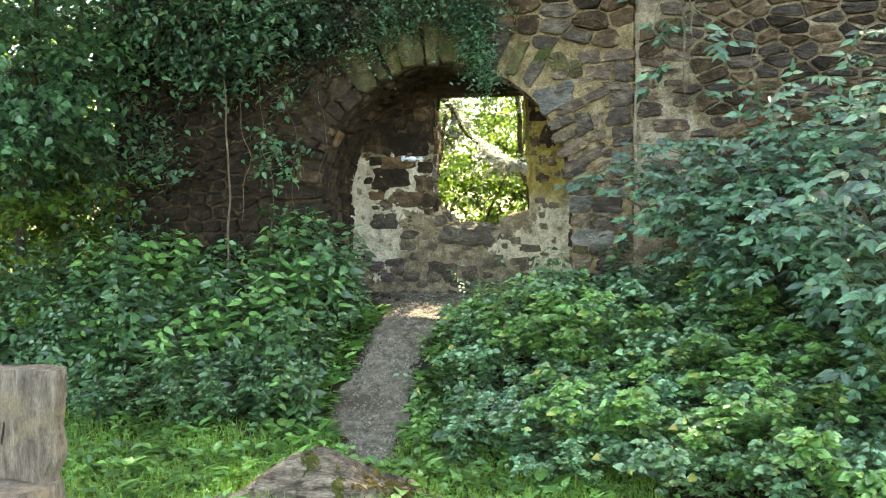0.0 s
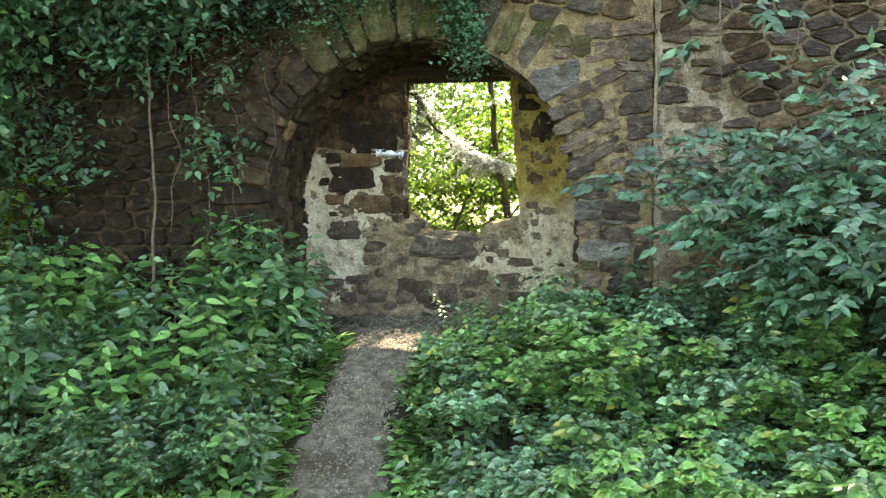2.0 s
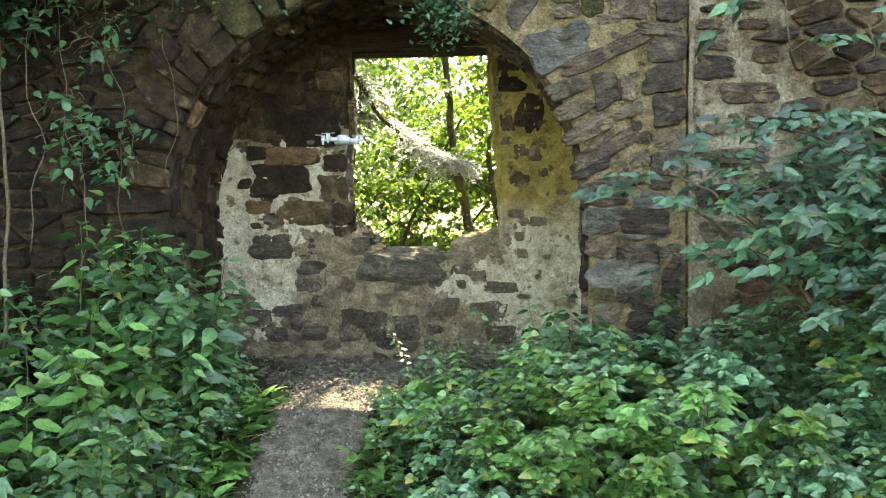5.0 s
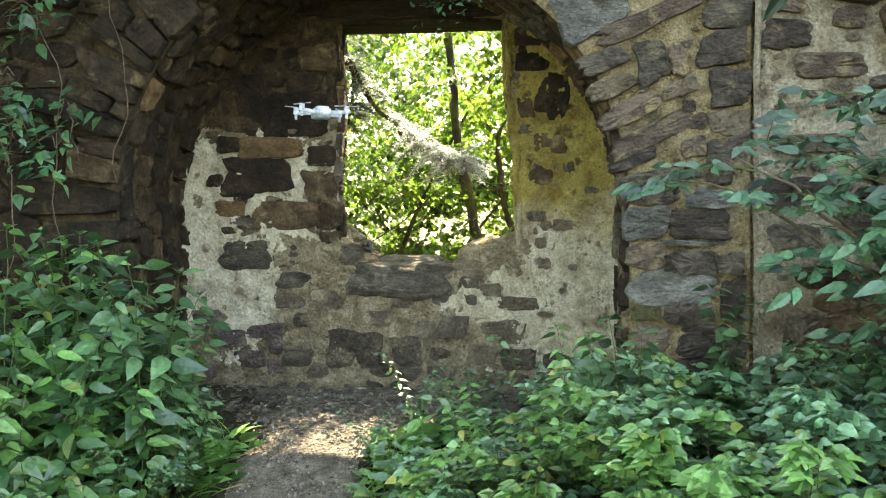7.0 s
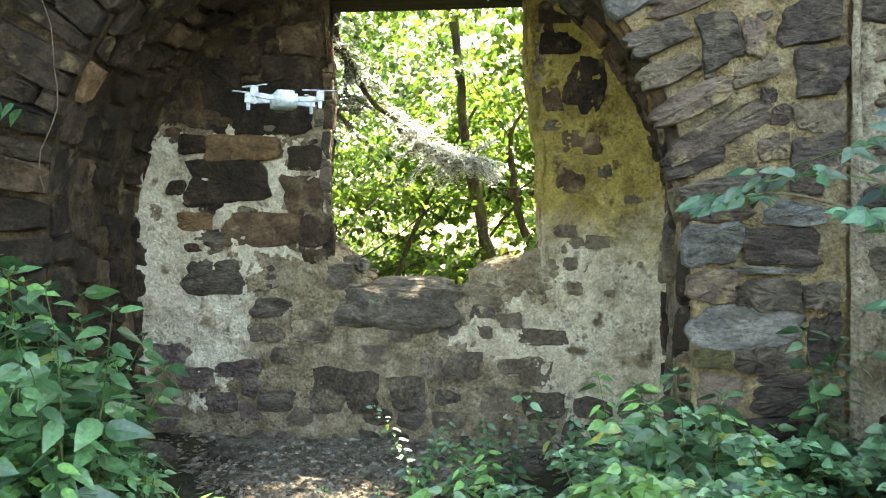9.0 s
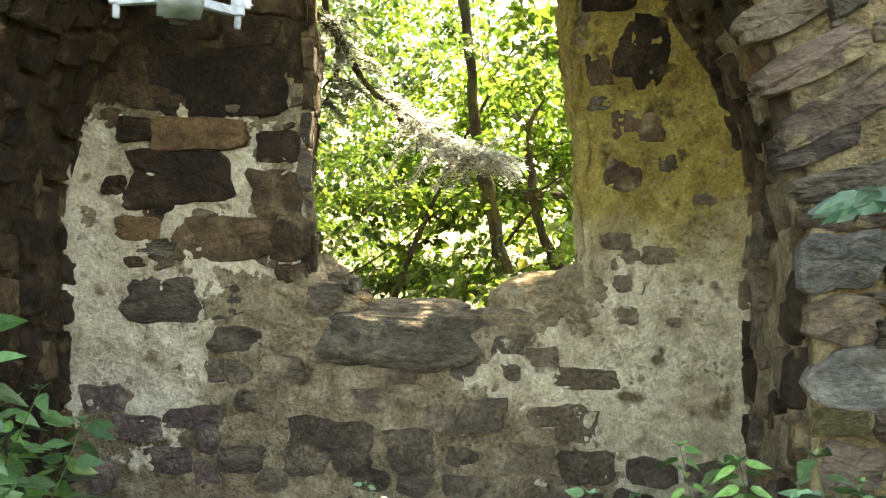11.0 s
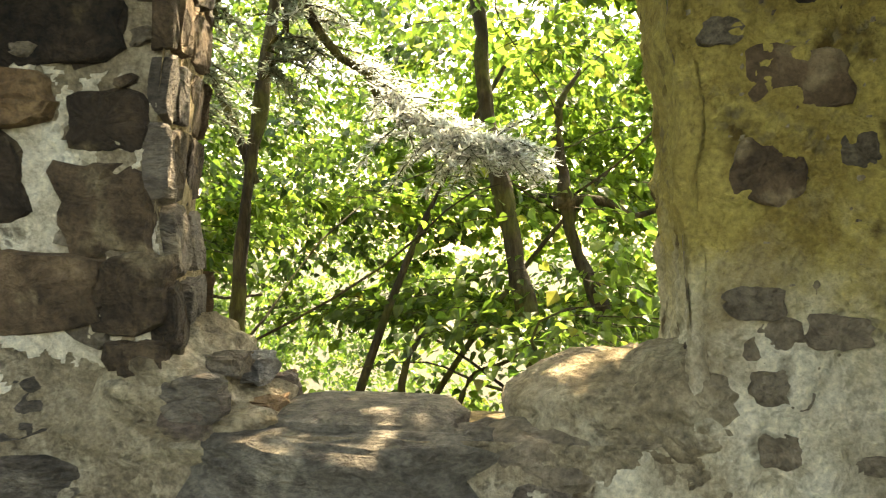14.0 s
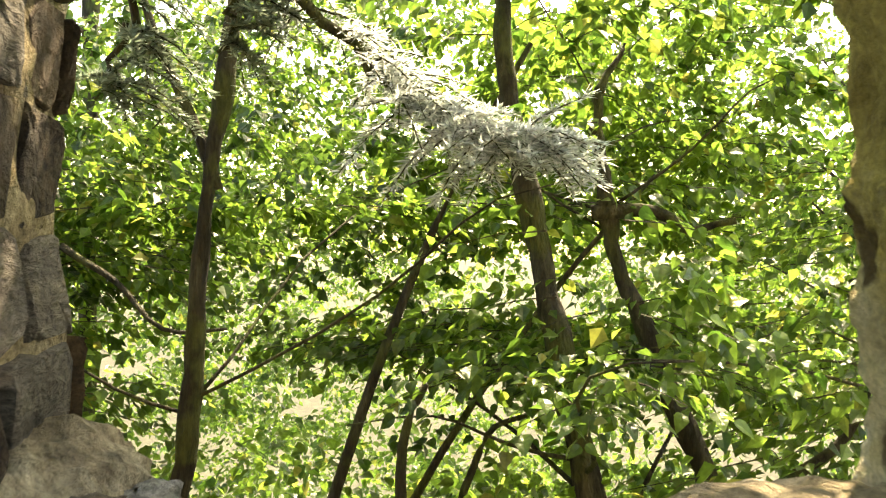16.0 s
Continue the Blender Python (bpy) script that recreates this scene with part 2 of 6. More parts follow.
def leaf_material(name, low, high, odd, through=0.35, rough=0.42, gloss=0.45, clump=(0.8, 1.3), glow=1.9):
    """Leaves: green that differs from leaf to leaf, a waxy face, and light that comes through."""
    m = bpy.data.materials.new(name)
    m.use_nodes = True
    nt = m.node_tree
    N, L = nt.nodes.new, nt.links.new
    bsdf, out = nt.nodes["Principled BSDF"], nt.nodes["Material Output"]
    geo = N("ShaderNodeNewGeometry")
    ramp = N("ShaderNodeValToRGB")
    el = ramp.color_ramp.elements
    el.new(0.5), el.new(0.5)
    for e, p, c in zip(el, (0.0, 0.75, 0.93, 1.0), (low, high, high, odd)):
        e.position, e.color = p, (*c, 1)
    L(geo.outputs["Random Per Island"], ramp.inputs[0])
    n = N("ShaderNodeTexNoise")
    n.inputs["Scale"].default_value, n.inputs["Detail"].default_value = 45, 4
    L(geo.outputs["Position"], n.inputs["Vector"])
    mr = N("ShaderNodeMapRange")
    mr.inputs["From Min"].default_value, mr.inputs["From Max"].default_value = 0.3, 0.7
    mr.inputs["To Min"].default_value, mr.inputs["To Max"].default_value = 0.72, 1.28
    L(n.outputs["Fac"], mr.inputs["Value"])
    hsv = N("ShaderNodeHueSaturation")
    L(ramp.outputs[0], hsv.inputs["Color"])
    nb, mb, mm = N("ShaderNodeTexNoise"), N("ShaderNodeMapRange"), N("ShaderNodeMath")
    nb.inputs["Scale"].default_value, nb.inputs["Detail"].default_value = 1.7, 3
    L(geo.outputs["Position"], nb.inputs["Vector"])
    mb.inputs["From Min"].default_value, mb.inputs["From Max"].default_value = 0.32, 0.68
    mb.inputs["To Min"].default_value, mb.inputs["To Max"].default_value = clump
    L(nb.outputs["Fac"], mb.inputs["Value"])
    mm.operation = "MULTIPLY"
    L(mr.outputs[0], mm.inputs[0])
    L(mb.outputs[0], mm.inputs[1])
    L(mm.outputs[0], hsv.inputs["Value"])
    L(hsv.outputs[0], bsdf.inputs["Base Color"])
    bsdf.inputs["Roughness"].default_value, bsdf.inputs["Specular IOR Level"].default_value = rough, gloss
    bp = N("ShaderNodeBump")
    bp.inputs["Strength"].default_value, bp.inputs["Distance"].default_value = 0.5, 0.01
    L(n.outputs["Fac"], bp.inputs["Height"])
    L(bp.outputs[0], bsdf.inputs["Normal"])
    tr, mx = N("ShaderNodeBsdfTranslucent"), N("ShaderNodeMixShader")
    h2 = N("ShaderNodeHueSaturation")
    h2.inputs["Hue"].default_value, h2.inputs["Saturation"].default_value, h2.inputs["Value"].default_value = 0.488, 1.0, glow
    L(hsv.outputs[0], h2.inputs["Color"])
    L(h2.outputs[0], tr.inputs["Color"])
    mx.inputs[0].default_value = through
    L(bsdf.outputs[0], mx.inputs[1])
    L(tr.outputs[0], mx.inputs[2])
    L(mx.outputs[0], out.inputs["Surface"])
    return m


M_MORTAR = material("mortar", [(0.145, 0.102, 0.050), (0.325, 0.243, 0.130), (0.47, 0.378, 0.235)], 9, 0.95, 1.0, 70, vary=0.0, spot=((0.12, 0.10, 0.068), 3.0, 0.60), pits=(38, 0.20, 0.75))
M_MORTAR_BACK = material("weathered_mortar", [(0.125, 0.092, 0.055), (0.305, 0.24, 0.155), (0.47, 0.395, 0.28)], 8, 0.95, 1.0, 60, vary=0.0, spot=((0.12, 0.088, 0.058), 4.5, 0.60), stain=((0.18, 0.138, 0.083), 2.0, 0.58), pits=(34, 0.22, 0.8))
M_MORTAR_PALE = material("pale_mortar", [(0.18, 0.145, 0.098), (0.35, 0.29, 0.205), (0.50, 0.435, 0.335)], 8, 0.95, 0.9, 55, vary=0.0, spot=((0.14, 0.105, 0.068), 4.0, 0.56), stain=((0.15, 0.115, 0.075), 2.0, 0.58), pits=(36, 0.2, 0.75))
M_STONE = material("rubble_stone", [(0.026, 0.017, 0.010), (0.086, 0.055, 0.031), (0.180, 0.120, 0.070)], 6, 0.85, 1.0, 50, vary=0.5, spot=((0.21, 0.155, 0.09), 7.0, 0.585))
M_STONE_GREY = material("grey_stone", [(0.046, 0.036, 0.028), (0.118, 0.095, 0.072), (0.22, 0.182, 0.138)], 7, 0.8, 1.0, 40, vary=0.35, stretch=(1, 1, 2.0), spot=((0.25, 0.20, 0.135), 7.0, 0.59))
M_STONE_BUFF = material("buff_stone", [(0.085, 0.065, 0.045), (0.165, 0.128, 0.088), (0.26, 0.21, 0.15)], 8, 0.9, 1.0, 55, vary=0.35)
M_STONE_PALE = material("pale_grey_stone", [(0.085, 0.080, 0.074), (0.19, 0.178, 0.160), (0.33, 0.31, 0.275)], 6, 0.85, 1.0, 45, vary=0.2, stretch=(1, 1, 1.8), spot=((0.12, 0.10, 0.07), 5.0, 0.58))
M_STONE_PURPLE = material("purple_brown_stone", [(0.066, 0.046, 0.034), (0.152, 0.110, 0.082), (0.26, 0.198, 0.150)], 6, 0.85, 1.0, 45, vary=0.3, stretch=(1, 1, 1.7), spot=((0.31, 0.235, 0.135), 6.0, 0.57))
M_STONE_SLATE = material("slate_dark_stone", [(0.040, 0.029, 0.023), (0.086, 0.066, 0.053), (0.165, 0.130, 0.102)], 6, 0.8, 1.0, 45, vary=0.3, stretch=(1, 1, 2.0), spot=((0.24, 0.185, 0.115), 7.0, 0.59))
M_STONE_SMEARED = material("mortar_smeared_stone", [(0.064, 0.049, 0.036), (0.138, 0.107, 0.078), (0.25, 0.20, 0.15)], 7, 0.9, 1.0, 50, vary=0.4, spot=((0.29, 0.23, 0.155), 6.0, 0.55), pits=(40, 0.18, 0.6))
M_STONE_PLUM = material("plum_brown_stone", [(0.075, 0.052, 0.048), (0.15, 0.108, 0.097), (0.26, 0.20, 0.175)], 8, 0.9, 1.0, 50, vary=0.3, spot=((0.27, 0.22, 0.18), 6.0, 0.55))
# darker copy of the mortar; holds shade of vault and left wall
M_MORTAR_DARK = material("dark_mortar", [(0.028, 0.019, 0.011), (0.070, 0.047, 0.026), (0.15, 0.108, 0.060)], 8, 0.95, 1.0, 60, vary=0.0)
M_STONE_MOSS = material("mossy_stone", [(0.040, 0.034, 0.016), (0.088, 0.078, 0.034), (0.16, 0.142, 0.066)], 6, 0.9, 1.0, 45, vary=0.3, spot=((0.050, 0.064, 0.016), 5.0, 0.56))
M_SILL = material("worn_sill_stone", [(0.060, 0.049, 0.038), (0.145, 0.123, 0.093), (0.275, 0.238, 0.185)], 7, 0.85, 1.0, 45, vary=0.2, stretch=(1, 1, 1.8), spot=((0.30, 0.26, 0.19), 6.0, 0.62))
M_SILL_MORTAR = material("weathered_sill_mortar", [(0.16, 0.12, 0.072), (0.31, 0.245, 0.155), (0.47, 0.395, 0.275)], 7, 0.95, 1.0, 50, vary=0.0, spot=((0.12, 0.088, 0.055), 5.0, 0.58), stain=((0.21, 0.165, 0.11), 3.0, 0.56), pits=(34, 0.22, 0.8))
M_STONE_RUST = material("rust_stone", [(0.075, 0.043, 0.022), (0.155, 0.093, 0.046), (0.24, 0.15, 0.075)], 6, 0.85, 0.8, 45, vary=0.3)
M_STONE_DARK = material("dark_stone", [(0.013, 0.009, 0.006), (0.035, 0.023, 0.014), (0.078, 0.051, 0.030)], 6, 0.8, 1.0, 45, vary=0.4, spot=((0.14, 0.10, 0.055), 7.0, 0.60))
M_PLASTER = material("old_white_plaster", [(0.42, 0.345, 0.235), (0.66, 0.575, 0.43), (0.86, 0.79, 0.64)], 6, 0.95, 1.0, 60, vary=0.0, spot=((0.24, 0.175, 0.11), 9.0, 0.60), stain=((0.40, 0.315, 0.20), 3.0, 0.57), pits=(30, 0.22, 0.9), grain=0.33)
M_PLASTER_MOSS = material("lichen_plaster", [(0.36, 0.29, 0.185), (0.66, 0.575, 0.42), (0.86, 0.79, 0.62)], 7, 0.95, 1.0, 70, vary=0.0, spot=((0.15, 0.108, 0.062), 7.0, 0.585), stain=((0.34, 0.255, 0.15), 2.6, 0.57), pits=(30, 0.24, 0.85), grain=0.38, lichen=((0.64, 0.56, 0.22), 0.92, 1.50))
M_EARTH = material("earth", [(0.022, 0.018, 0.011), (0.038, 0.036, 0.018), (0.060, 0.060, 0.028)], 1.6, 0.95, 0.8, 30, vary=0.0)
M_PATH = material("gravel_path", [(0.080, 0.066, 0.048), (0.20, 0.170, 0.128), (0.37, 0.32, 0.25)], 9, 0.95, 1.0, 70, vary=0.0, spot=((0.12, 0.098, 0.068), 2.2, 0.58), pits=(50, 0.25, 0.5))
M_PEBBLE = material("pebble", [(0.105, 0.09, 0.072), (0.21, 0.182, 0.146), (0.36, 0.32, 0.26)], 20, 0.9, 0.5, 80, vary=0.5, by="island")
M_BARK = material("bark", [(0.014, 0.011, 0.008), (0.044, 0.038, 0.025), (0.115, 0.105, 0.066)], 9, 0.95, 1.0, 40, vary=0.1, stretch=(1, 1, 0.25), spot=((0.075, 0.082, 0.028), 3.5, 0.49))
M_TWIG = material("twig", [(0.10, 0.075, 0.05), (0.17, 0.13, 0.09), (0.24, 0.19, 0.13)], 12, 0.9, 0.5, 50, vary=0.2)
M_LITTER = material("dry_leaf", [(0.09, 0.065, 0.042), (0.18, 0.142, 0.098), (0.31, 0.26, 0.195)], 20, 0.8, 0.4, 60, vary=0.45, by="island")
M_STEM = material("green_stem", [(0.05, 0.08, 0.025), (0.085, 0.12, 0.04), (0.12, 0.13, 0.055)], 12, 0.7, 0.3, 50, vary=0.2)
M_STUMP = material("grey_cut_wood", [(0.060, 0.046, 0.034), (0.175, 0.138, 0.105), (0.33, 0.275, 0.215)], 4, 0.85, 0.7, 35, vary=0.1, stretch=(4, 4, 0.6), spot=((0.07, 0.055, 0.04), 4.5, 0.60), stain=((0.27, 0.215, 0.135), 3.2, 0.53))
M_MOSS = material("moss", [(0.05, 0.06, 0.012), (0.11, 0.12, 0.025), (0.19, 0.14, 0.045)], 12, 1.0, 1.0, 90, vary=0.1)
M_LINTEL = material("old_lintel_wood", [(0.02, 0.014, 0.01), (0.05, 0.036, 0.024), (0.085, 0.06, 0.04)], 6, 0.9, 0.8, 40, vary=0.1, stretch=(0.4, 3, 3))
M_DRONE = material("pale_grey_plastic", [(0.36, 0.39, 0.42), (0.44, 0.47, 0.50)], 3, 0.4, 0.02, 60, vary=0.0)
M_DRONE_DARK = material("dark_grey_plastic", [(0.05, 0.05, 0.055), (0.08, 0.08, 0.085)], 3, 0.45, 0.02, 60, vary=0.0)
M_NETTLE = leaf_material("nettle_leaf", (0.012, 0.046, 0.016), (0.108, 0.230, 0.096), (0.27, 0.27, 0.06), 0.17, 0.30, 0.8, (0.6, 1.35))
M_HERB = leaf_material("herb_leaf", (0.022, 0.082, 0.022), (0.180, 0.371, 0.102), (0.27, 0.28, 0.06), 0.18, 0.32, 0.75, (0.65, 1.35))
M_ELDER = leaf_material("elder_leaf", (0.010, 0.044, 0.022), (0.104, 0.248, 0.132), (0.15, 0.24, 0.08), 0.18, 0.30, 0.75, (0.45, 1.35))
M_IVY = leaf_material("creeper_leaf", (0.018, 0.056, 0.028), (0.085, 0.195, 0.098), (0.12, 0.18, 0.06), 0.2, 0.32, 0.8, (0.5, 1.35))
M_HAZEL = leaf_material("hazel_leaf", (0.018, 0.062, 0.027), (0.112, 0.262, 0.122), (0.15, 0.23, 0.06), 0.28, 0.32, 0.8, (0.5, 1.4))
M_GRASS = leaf_material("grass_blade", (0.08, 0.18, 0.025), (0.21, 0.36, 0.060), (0.33, 0.33, 0.11), 0.3)
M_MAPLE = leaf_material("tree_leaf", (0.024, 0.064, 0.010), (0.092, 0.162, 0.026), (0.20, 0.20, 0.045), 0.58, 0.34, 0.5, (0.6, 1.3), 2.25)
# darker copy of tree_leaf, with shade put into its colour
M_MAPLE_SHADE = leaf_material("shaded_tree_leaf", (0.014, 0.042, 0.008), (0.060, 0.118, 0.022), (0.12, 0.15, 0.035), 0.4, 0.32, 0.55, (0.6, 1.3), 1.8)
M_BRAMBLE = leaf_material("bramble_leaf", (0.026, 0.080, 0.032), (0.205, 0.385, 0.175), (0.40, 0.34, 0.06), 0.15, 0.32, 0.75, (0.65, 1.3))
M_LOG = material("bleached_log_wood", [(0.045, 0.032, 0.024), (0.20, 0.155, 0.115), (0.46, 0.385, 0.29)], 5, 0.85, 1.0, 40, vary=0.1, stretch=(0.35, 2.2, 2.2), spot=((0.045, 0.03, 0.024), 5.0, 0.56), stain=((0.50, 0.43, 0.32), 3.5, 0.57))
M_RUSTY = material("rusty_moss", [(0.07, 0.05, 0.015), (0.15, 0.105, 0.03), (0.23, 0.19, 0.06)], 14, 1.0, 1.0, 90, vary=0.1)
M_BRAMBLE_BLUE = leaf_material("pale_bramble_leaf", (0.022, 0.070, 0.032), (0.190, 0.375, 0.195), (0.30, 0.32, 0.08), 0.15, 0.30, 0.85, (0.6, 1.3))
# shaded and sunlit copies of fir needles, the light put into their colours
M_NEEDLE_SHADE = leaf_material("shaded_fir_needle", (0.06, 0.09, 0.055), (0.18, 0.225, 0.17), (0.28, 0.27, 0.19), 0.3, 0.3, 0.7)
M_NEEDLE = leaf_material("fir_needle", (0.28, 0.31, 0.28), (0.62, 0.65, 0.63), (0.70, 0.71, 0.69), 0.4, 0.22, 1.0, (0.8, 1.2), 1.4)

# ---- the ground and the path ----
def ground_z(x, y):
    x, y = np.asarray(x, dtype=float), np.asarray(y, dtype=float)
    z = np.interp(y, (-60, 6.5, 7.6, 8.2, 8.8, 9.3, 10.05, 10.5, 11.5, 12.2, 13.5, 17, 24, 40, 70), (-1.2, -1.08, -1.05, -1.0, -0.8, -0.5, -0.15, -0.02, 0.08, 0.0, -0.7, -1.6, -5.0, -12.0, -17.0))
    side = np.clip(np.abs(x + 3.3) - 0.5, 0, 1.5) / 1.5
    bank = np.exp(-((y - 9.5) / 1.3) ** 2)
    return z + 0.14 * side * bank + 0.035 * fbm(x * 0.7, y * 0.7, 3) * np.clip(side + 0.3, 0, 1)


def spaced(fine0, fine1, step, far):
    a = np.arange(fine0, fine1 + 1e-6, step)
    lo, hi, g = [], [], step
    while (lo[-1] if lo else fine0) > -far:
        g *= 1.35
        lo.append((lo[-1] if lo else fine0) - g)
    g = step
    while (hi[-1] if hi else fine1) < far:
        g *= 1.35
        hi.append((hi[-1] if hi else fine1) + g)
    return np.concatenate([lo[::-1], a, hi])


def grid_tris(nu, nv):
    i = np.arange(nu - 1)[:, None] * nv + np.arange(nv - 1)[None]
    i = i.ravel()
    return np.concatenate([np.stack([i, i + nv, i + nv + 1], 1), np.stack([i, i + nv + 1, i + 1], 1)])


gx, gy = spaced(-8, 3, 0.12, 600), spaced(4, 13, 0.12, 600)
GX, GY = np.meshgrid(gx, gy, indexing="ij")
ground = new("ground", mesh_np("ground", np.stack([GX, GY, ground_z(GX, GY)], -1).reshape(-1, 3), grid_tris(len(gx), len(gy)), [M_EARTH], True))
tagged(ground, "dark woodland earth bank under the weeds", "ground", kind="structure")

PATH_LINE = np.array([(-2.80, 7.3), (-2.90, 7.8), (-3.04, 8.15), (-3.16, 8.5), (-3.28, 8.95), (-3.27, 9.3), (-3.32, 9.8), (-3.32, 10.25), (-3.25, 10.6), (-3.15, 11.0), (-3.1, 11.5)])
PATH_HALF = np.array([0.10, 0.24, 0.38, 0.48, 0.45, 0.42, 0.37, 0.40, 0.55, 1.0, 1.25])


def path_at(y):
    return np.interp(y, PATH_LINE[:, 1], PATH_LINE[:, 0]), np.interp(y, PATH_LINE[:, 1], PATH_HALF)


py_ = np.linspace(7.3, 11.5, 110)
pu = np.linspace(-1, 1, 25)
cx_, hw_ = path_at(py_)
PX = cx_[:, None] + hw_[:, None] * (1 + 0.22 * fbm(py_ * 2.2, py_ * 0 + 4)[:, None]) * pu[None]
PY = np.broadcast_to(py_[:, None], PX.shape)
PZ = ground_z(PX, PY) + 0.035 * (1 - np.abs(pu[None]) ** 3) - 0.018 + 0.008 * fbm(PX * 6, PY * 6, 1)
path = new("path", mesh_np("path", np.stack([PX, PY, PZ], -1).reshape(-1, 3), grid_tris(*PX.shape), [M_PATH], True))
tagged(path, "trodden grey-brown gravel path up to the niche", "path", kind="structure")

# ---- the ruined wall ----
CX, CZ, R = -3.02, 1.30, 1.48            # niche arch: centre and radius
FY, BY, OY = 10.5, 11.5, 11.95           # wall face, niche back, outer face
WX0, WX1 = -7.3, 6.0
WIN = (-3.40, -2.25, 1.00, 2.55)         # window opening


def wall_top(x):
    return 4.3 + 0.35 * fbm(np.asarray(x) * 0.8, 0 * np.asarray(x), 2) - 0.5 * np.exp(-((np.asarray(x) + 5.0) / 0.9) ** 2)


def prism(name, outline, y0, y1, material, parent=None):
    """A solid from an outline in x and z, between two depths."""
    bm = bmesh.new()
    f = bm.faces.new([bm.verts.new((x, y0, z)) for x, z in outline])
    ext = bmesh.ops.extrude_face_region(bm, geom=[f])
    bmesh.ops.translate(bm, verts=[v for v in ext["geom"] if isinstance(v, bmesh.types.BMVert)], vec=(0, y1 - y0, 0))
    bmesh.ops.recalc_face_normals(bm, faces=bm.faces)
    bmesh.ops.triangulate(bm, faces=bm.faces)
    return finish(name, bm, material, parent)


xs_top = np.linspace(WX1, WX0, 60)
top_line = [(float(x), float(wall_top(x))) for x in xs_top]
arch_line = [(CX - R - 0.03, -0.4)] + [(CX + (R + 0.03) * math.cos(a), CZ + (R + 0.03) * math.sin(a)) for a in np.linspace(math.pi, 0, 33)] + [(CX + R + 0.03, -0.4)]
wall_front = prism("wall_front", [(WX0, -1.4)] + [(CX - R - 0.03, -1.4)] + arch_line + [(CX + R + 0.03, -1.4), (WX1, -1.4)] + top_line, FY + 0.05, BY, M_MORTAR)
tagged(wall_front, "ruined rubble stone wall with a round-arched niche", "wall", kind="structure")
# the thinner wall at the back of the niche, in four solids round the window
wall_niche = prism("wall_niche", [(WX0, -1.4), (WIN[0] - 0.12, -1.4), (WIN[0] - 0.12, 4.0), (WX0, 4.0)], BY + 0.05, OY, M_MORTAR)
tagged(wall_niche, "niche back wall of plastered rubble with window opening", "wall", kind="structure")
prism("pier", [(WIN[1] + 0.09, -1.4), (WX1, -1.4), (WX1, 4.0), (WIN[1] + 0.09, 4.0)], BY + 0.05, OY, M_MORTAR, wall_niche)
prism("parapet", [(WIN[0] - 0.03, -1.4), (WIN[1] + 0.05, -1.4), (WIN[1] + 0.05, 0.92), (WIN[0] - 0.03, 0.92)], BY + 0.05, OY, M_MORTAR, wall_niche)
prism("spandrel", [(WIN[0] - 0.03, 2.68), (WIN[1] + 0.05, 2.68), (WIN[1] + 0.05, 4.0), (WIN[0] - 0.03, 4.0)], BY + 0.05, OY, M_MORTAR, wall_niche)


def front_y(x, z):
    return FY - 0.018 * fbm(x * 3.1, z * 3.1, 5) - 0.01 * fbm(x * 11, z * 11, 2) - 0.03 * (x > -0.87)


def back_y(x, z):
    d = np.minimum(np.abs(x - WIN[0]), np.abs(x - WIN[1] - 0.02)) / 0.05
    rim = np.where(z > CZ, R - np.hypot(x - CX, z - CZ), R - np.abs(x - CX)) / 0.07
    return BY - 0.06 * np.exp(-np.clip(rim, 0, 9) ** 2) + 0.03 * np.exp(-d ** 2) * ((z > 1.0) & (z < 2.55)) - 0.024 * fbm(x * 3.3, z * 3.3, 8) - 0.014 * fbm(x * 12, z * 12, 4) - 0.006 * fbm(x * 31, z * 31, 6) - 0.10 * np.clip(0.35 - z, 0, 0.5)


def skin(x0, x1, z0, z1, step, height, hole, snap):
    """A rough surface over a wall: grid points that lie in the hole move to its edge."""
    x, z = np.meshgrid(np.arange(x0, x1 + 1e-6, step), np.arange(z0, z1 + 1e-6, step), indexing="ij")
    inside = hole(x, z)
    sx, sz = snap(x, z)
    x2, z2 = np.where(inside, sx, x), np.where(inside, sz, z)
    verts = np.stack([x2, height(x2, z2), z2], -1).reshape(-1, 3)
    tris = grid_tris(*x.shape)
    keep = ~inside.ravel()[tris].all(1)
    return verts, tris[keep]


def in_arch(x, z):
    return ((np.hypot(x - CX, z - CZ) < R) & (z > CZ)) | ((np.abs(x - CX) < R) & (z <= CZ))


def to_arch(x, z):
    r = np.hypot(x - CX, z - CZ) + 1e-6
    up = z > CZ
    return np.where(up, CX + (x - CX) / r * R, CX + np.sign(x - CX + 1e-6) * R), np.where(up, CZ + (z - CZ) / r * R, z)


# left half of the face: shade of the plants is put into the mortar
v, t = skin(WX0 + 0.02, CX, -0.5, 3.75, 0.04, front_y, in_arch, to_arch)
part("mortar_face", mesh_np("mortar_face", v, t, [M_MORTAR_DARK], True), wall_front, "dark mortar with plant shade in its colour")
v, t = skin(CX, -0.88, -0.5, 3.75, 0.04, front_y, in_arch, to_arch)
part("mortar_face", mesh_np("mortar_face", v, t, [M_MORTAR], True), wall_front)
v, t = skin(-0.88, WX1 - 0.02, -0.5, 3.75, 0.06, front_y, lambda x, z: x < -99, lambda x, z: (x, z))
mid_ = v[t].mean(1)
limed = mid_[:, 0] < -0.22 + 0.18 * fbm(mid_[:, 0] * 3, mid_[:, 2] * 3, 5)
part("mortar_face", mesh_np("mortar_face", v, t[limed], [M_MORTAR_PALE], True), wall_front, "pale pointed mortar")
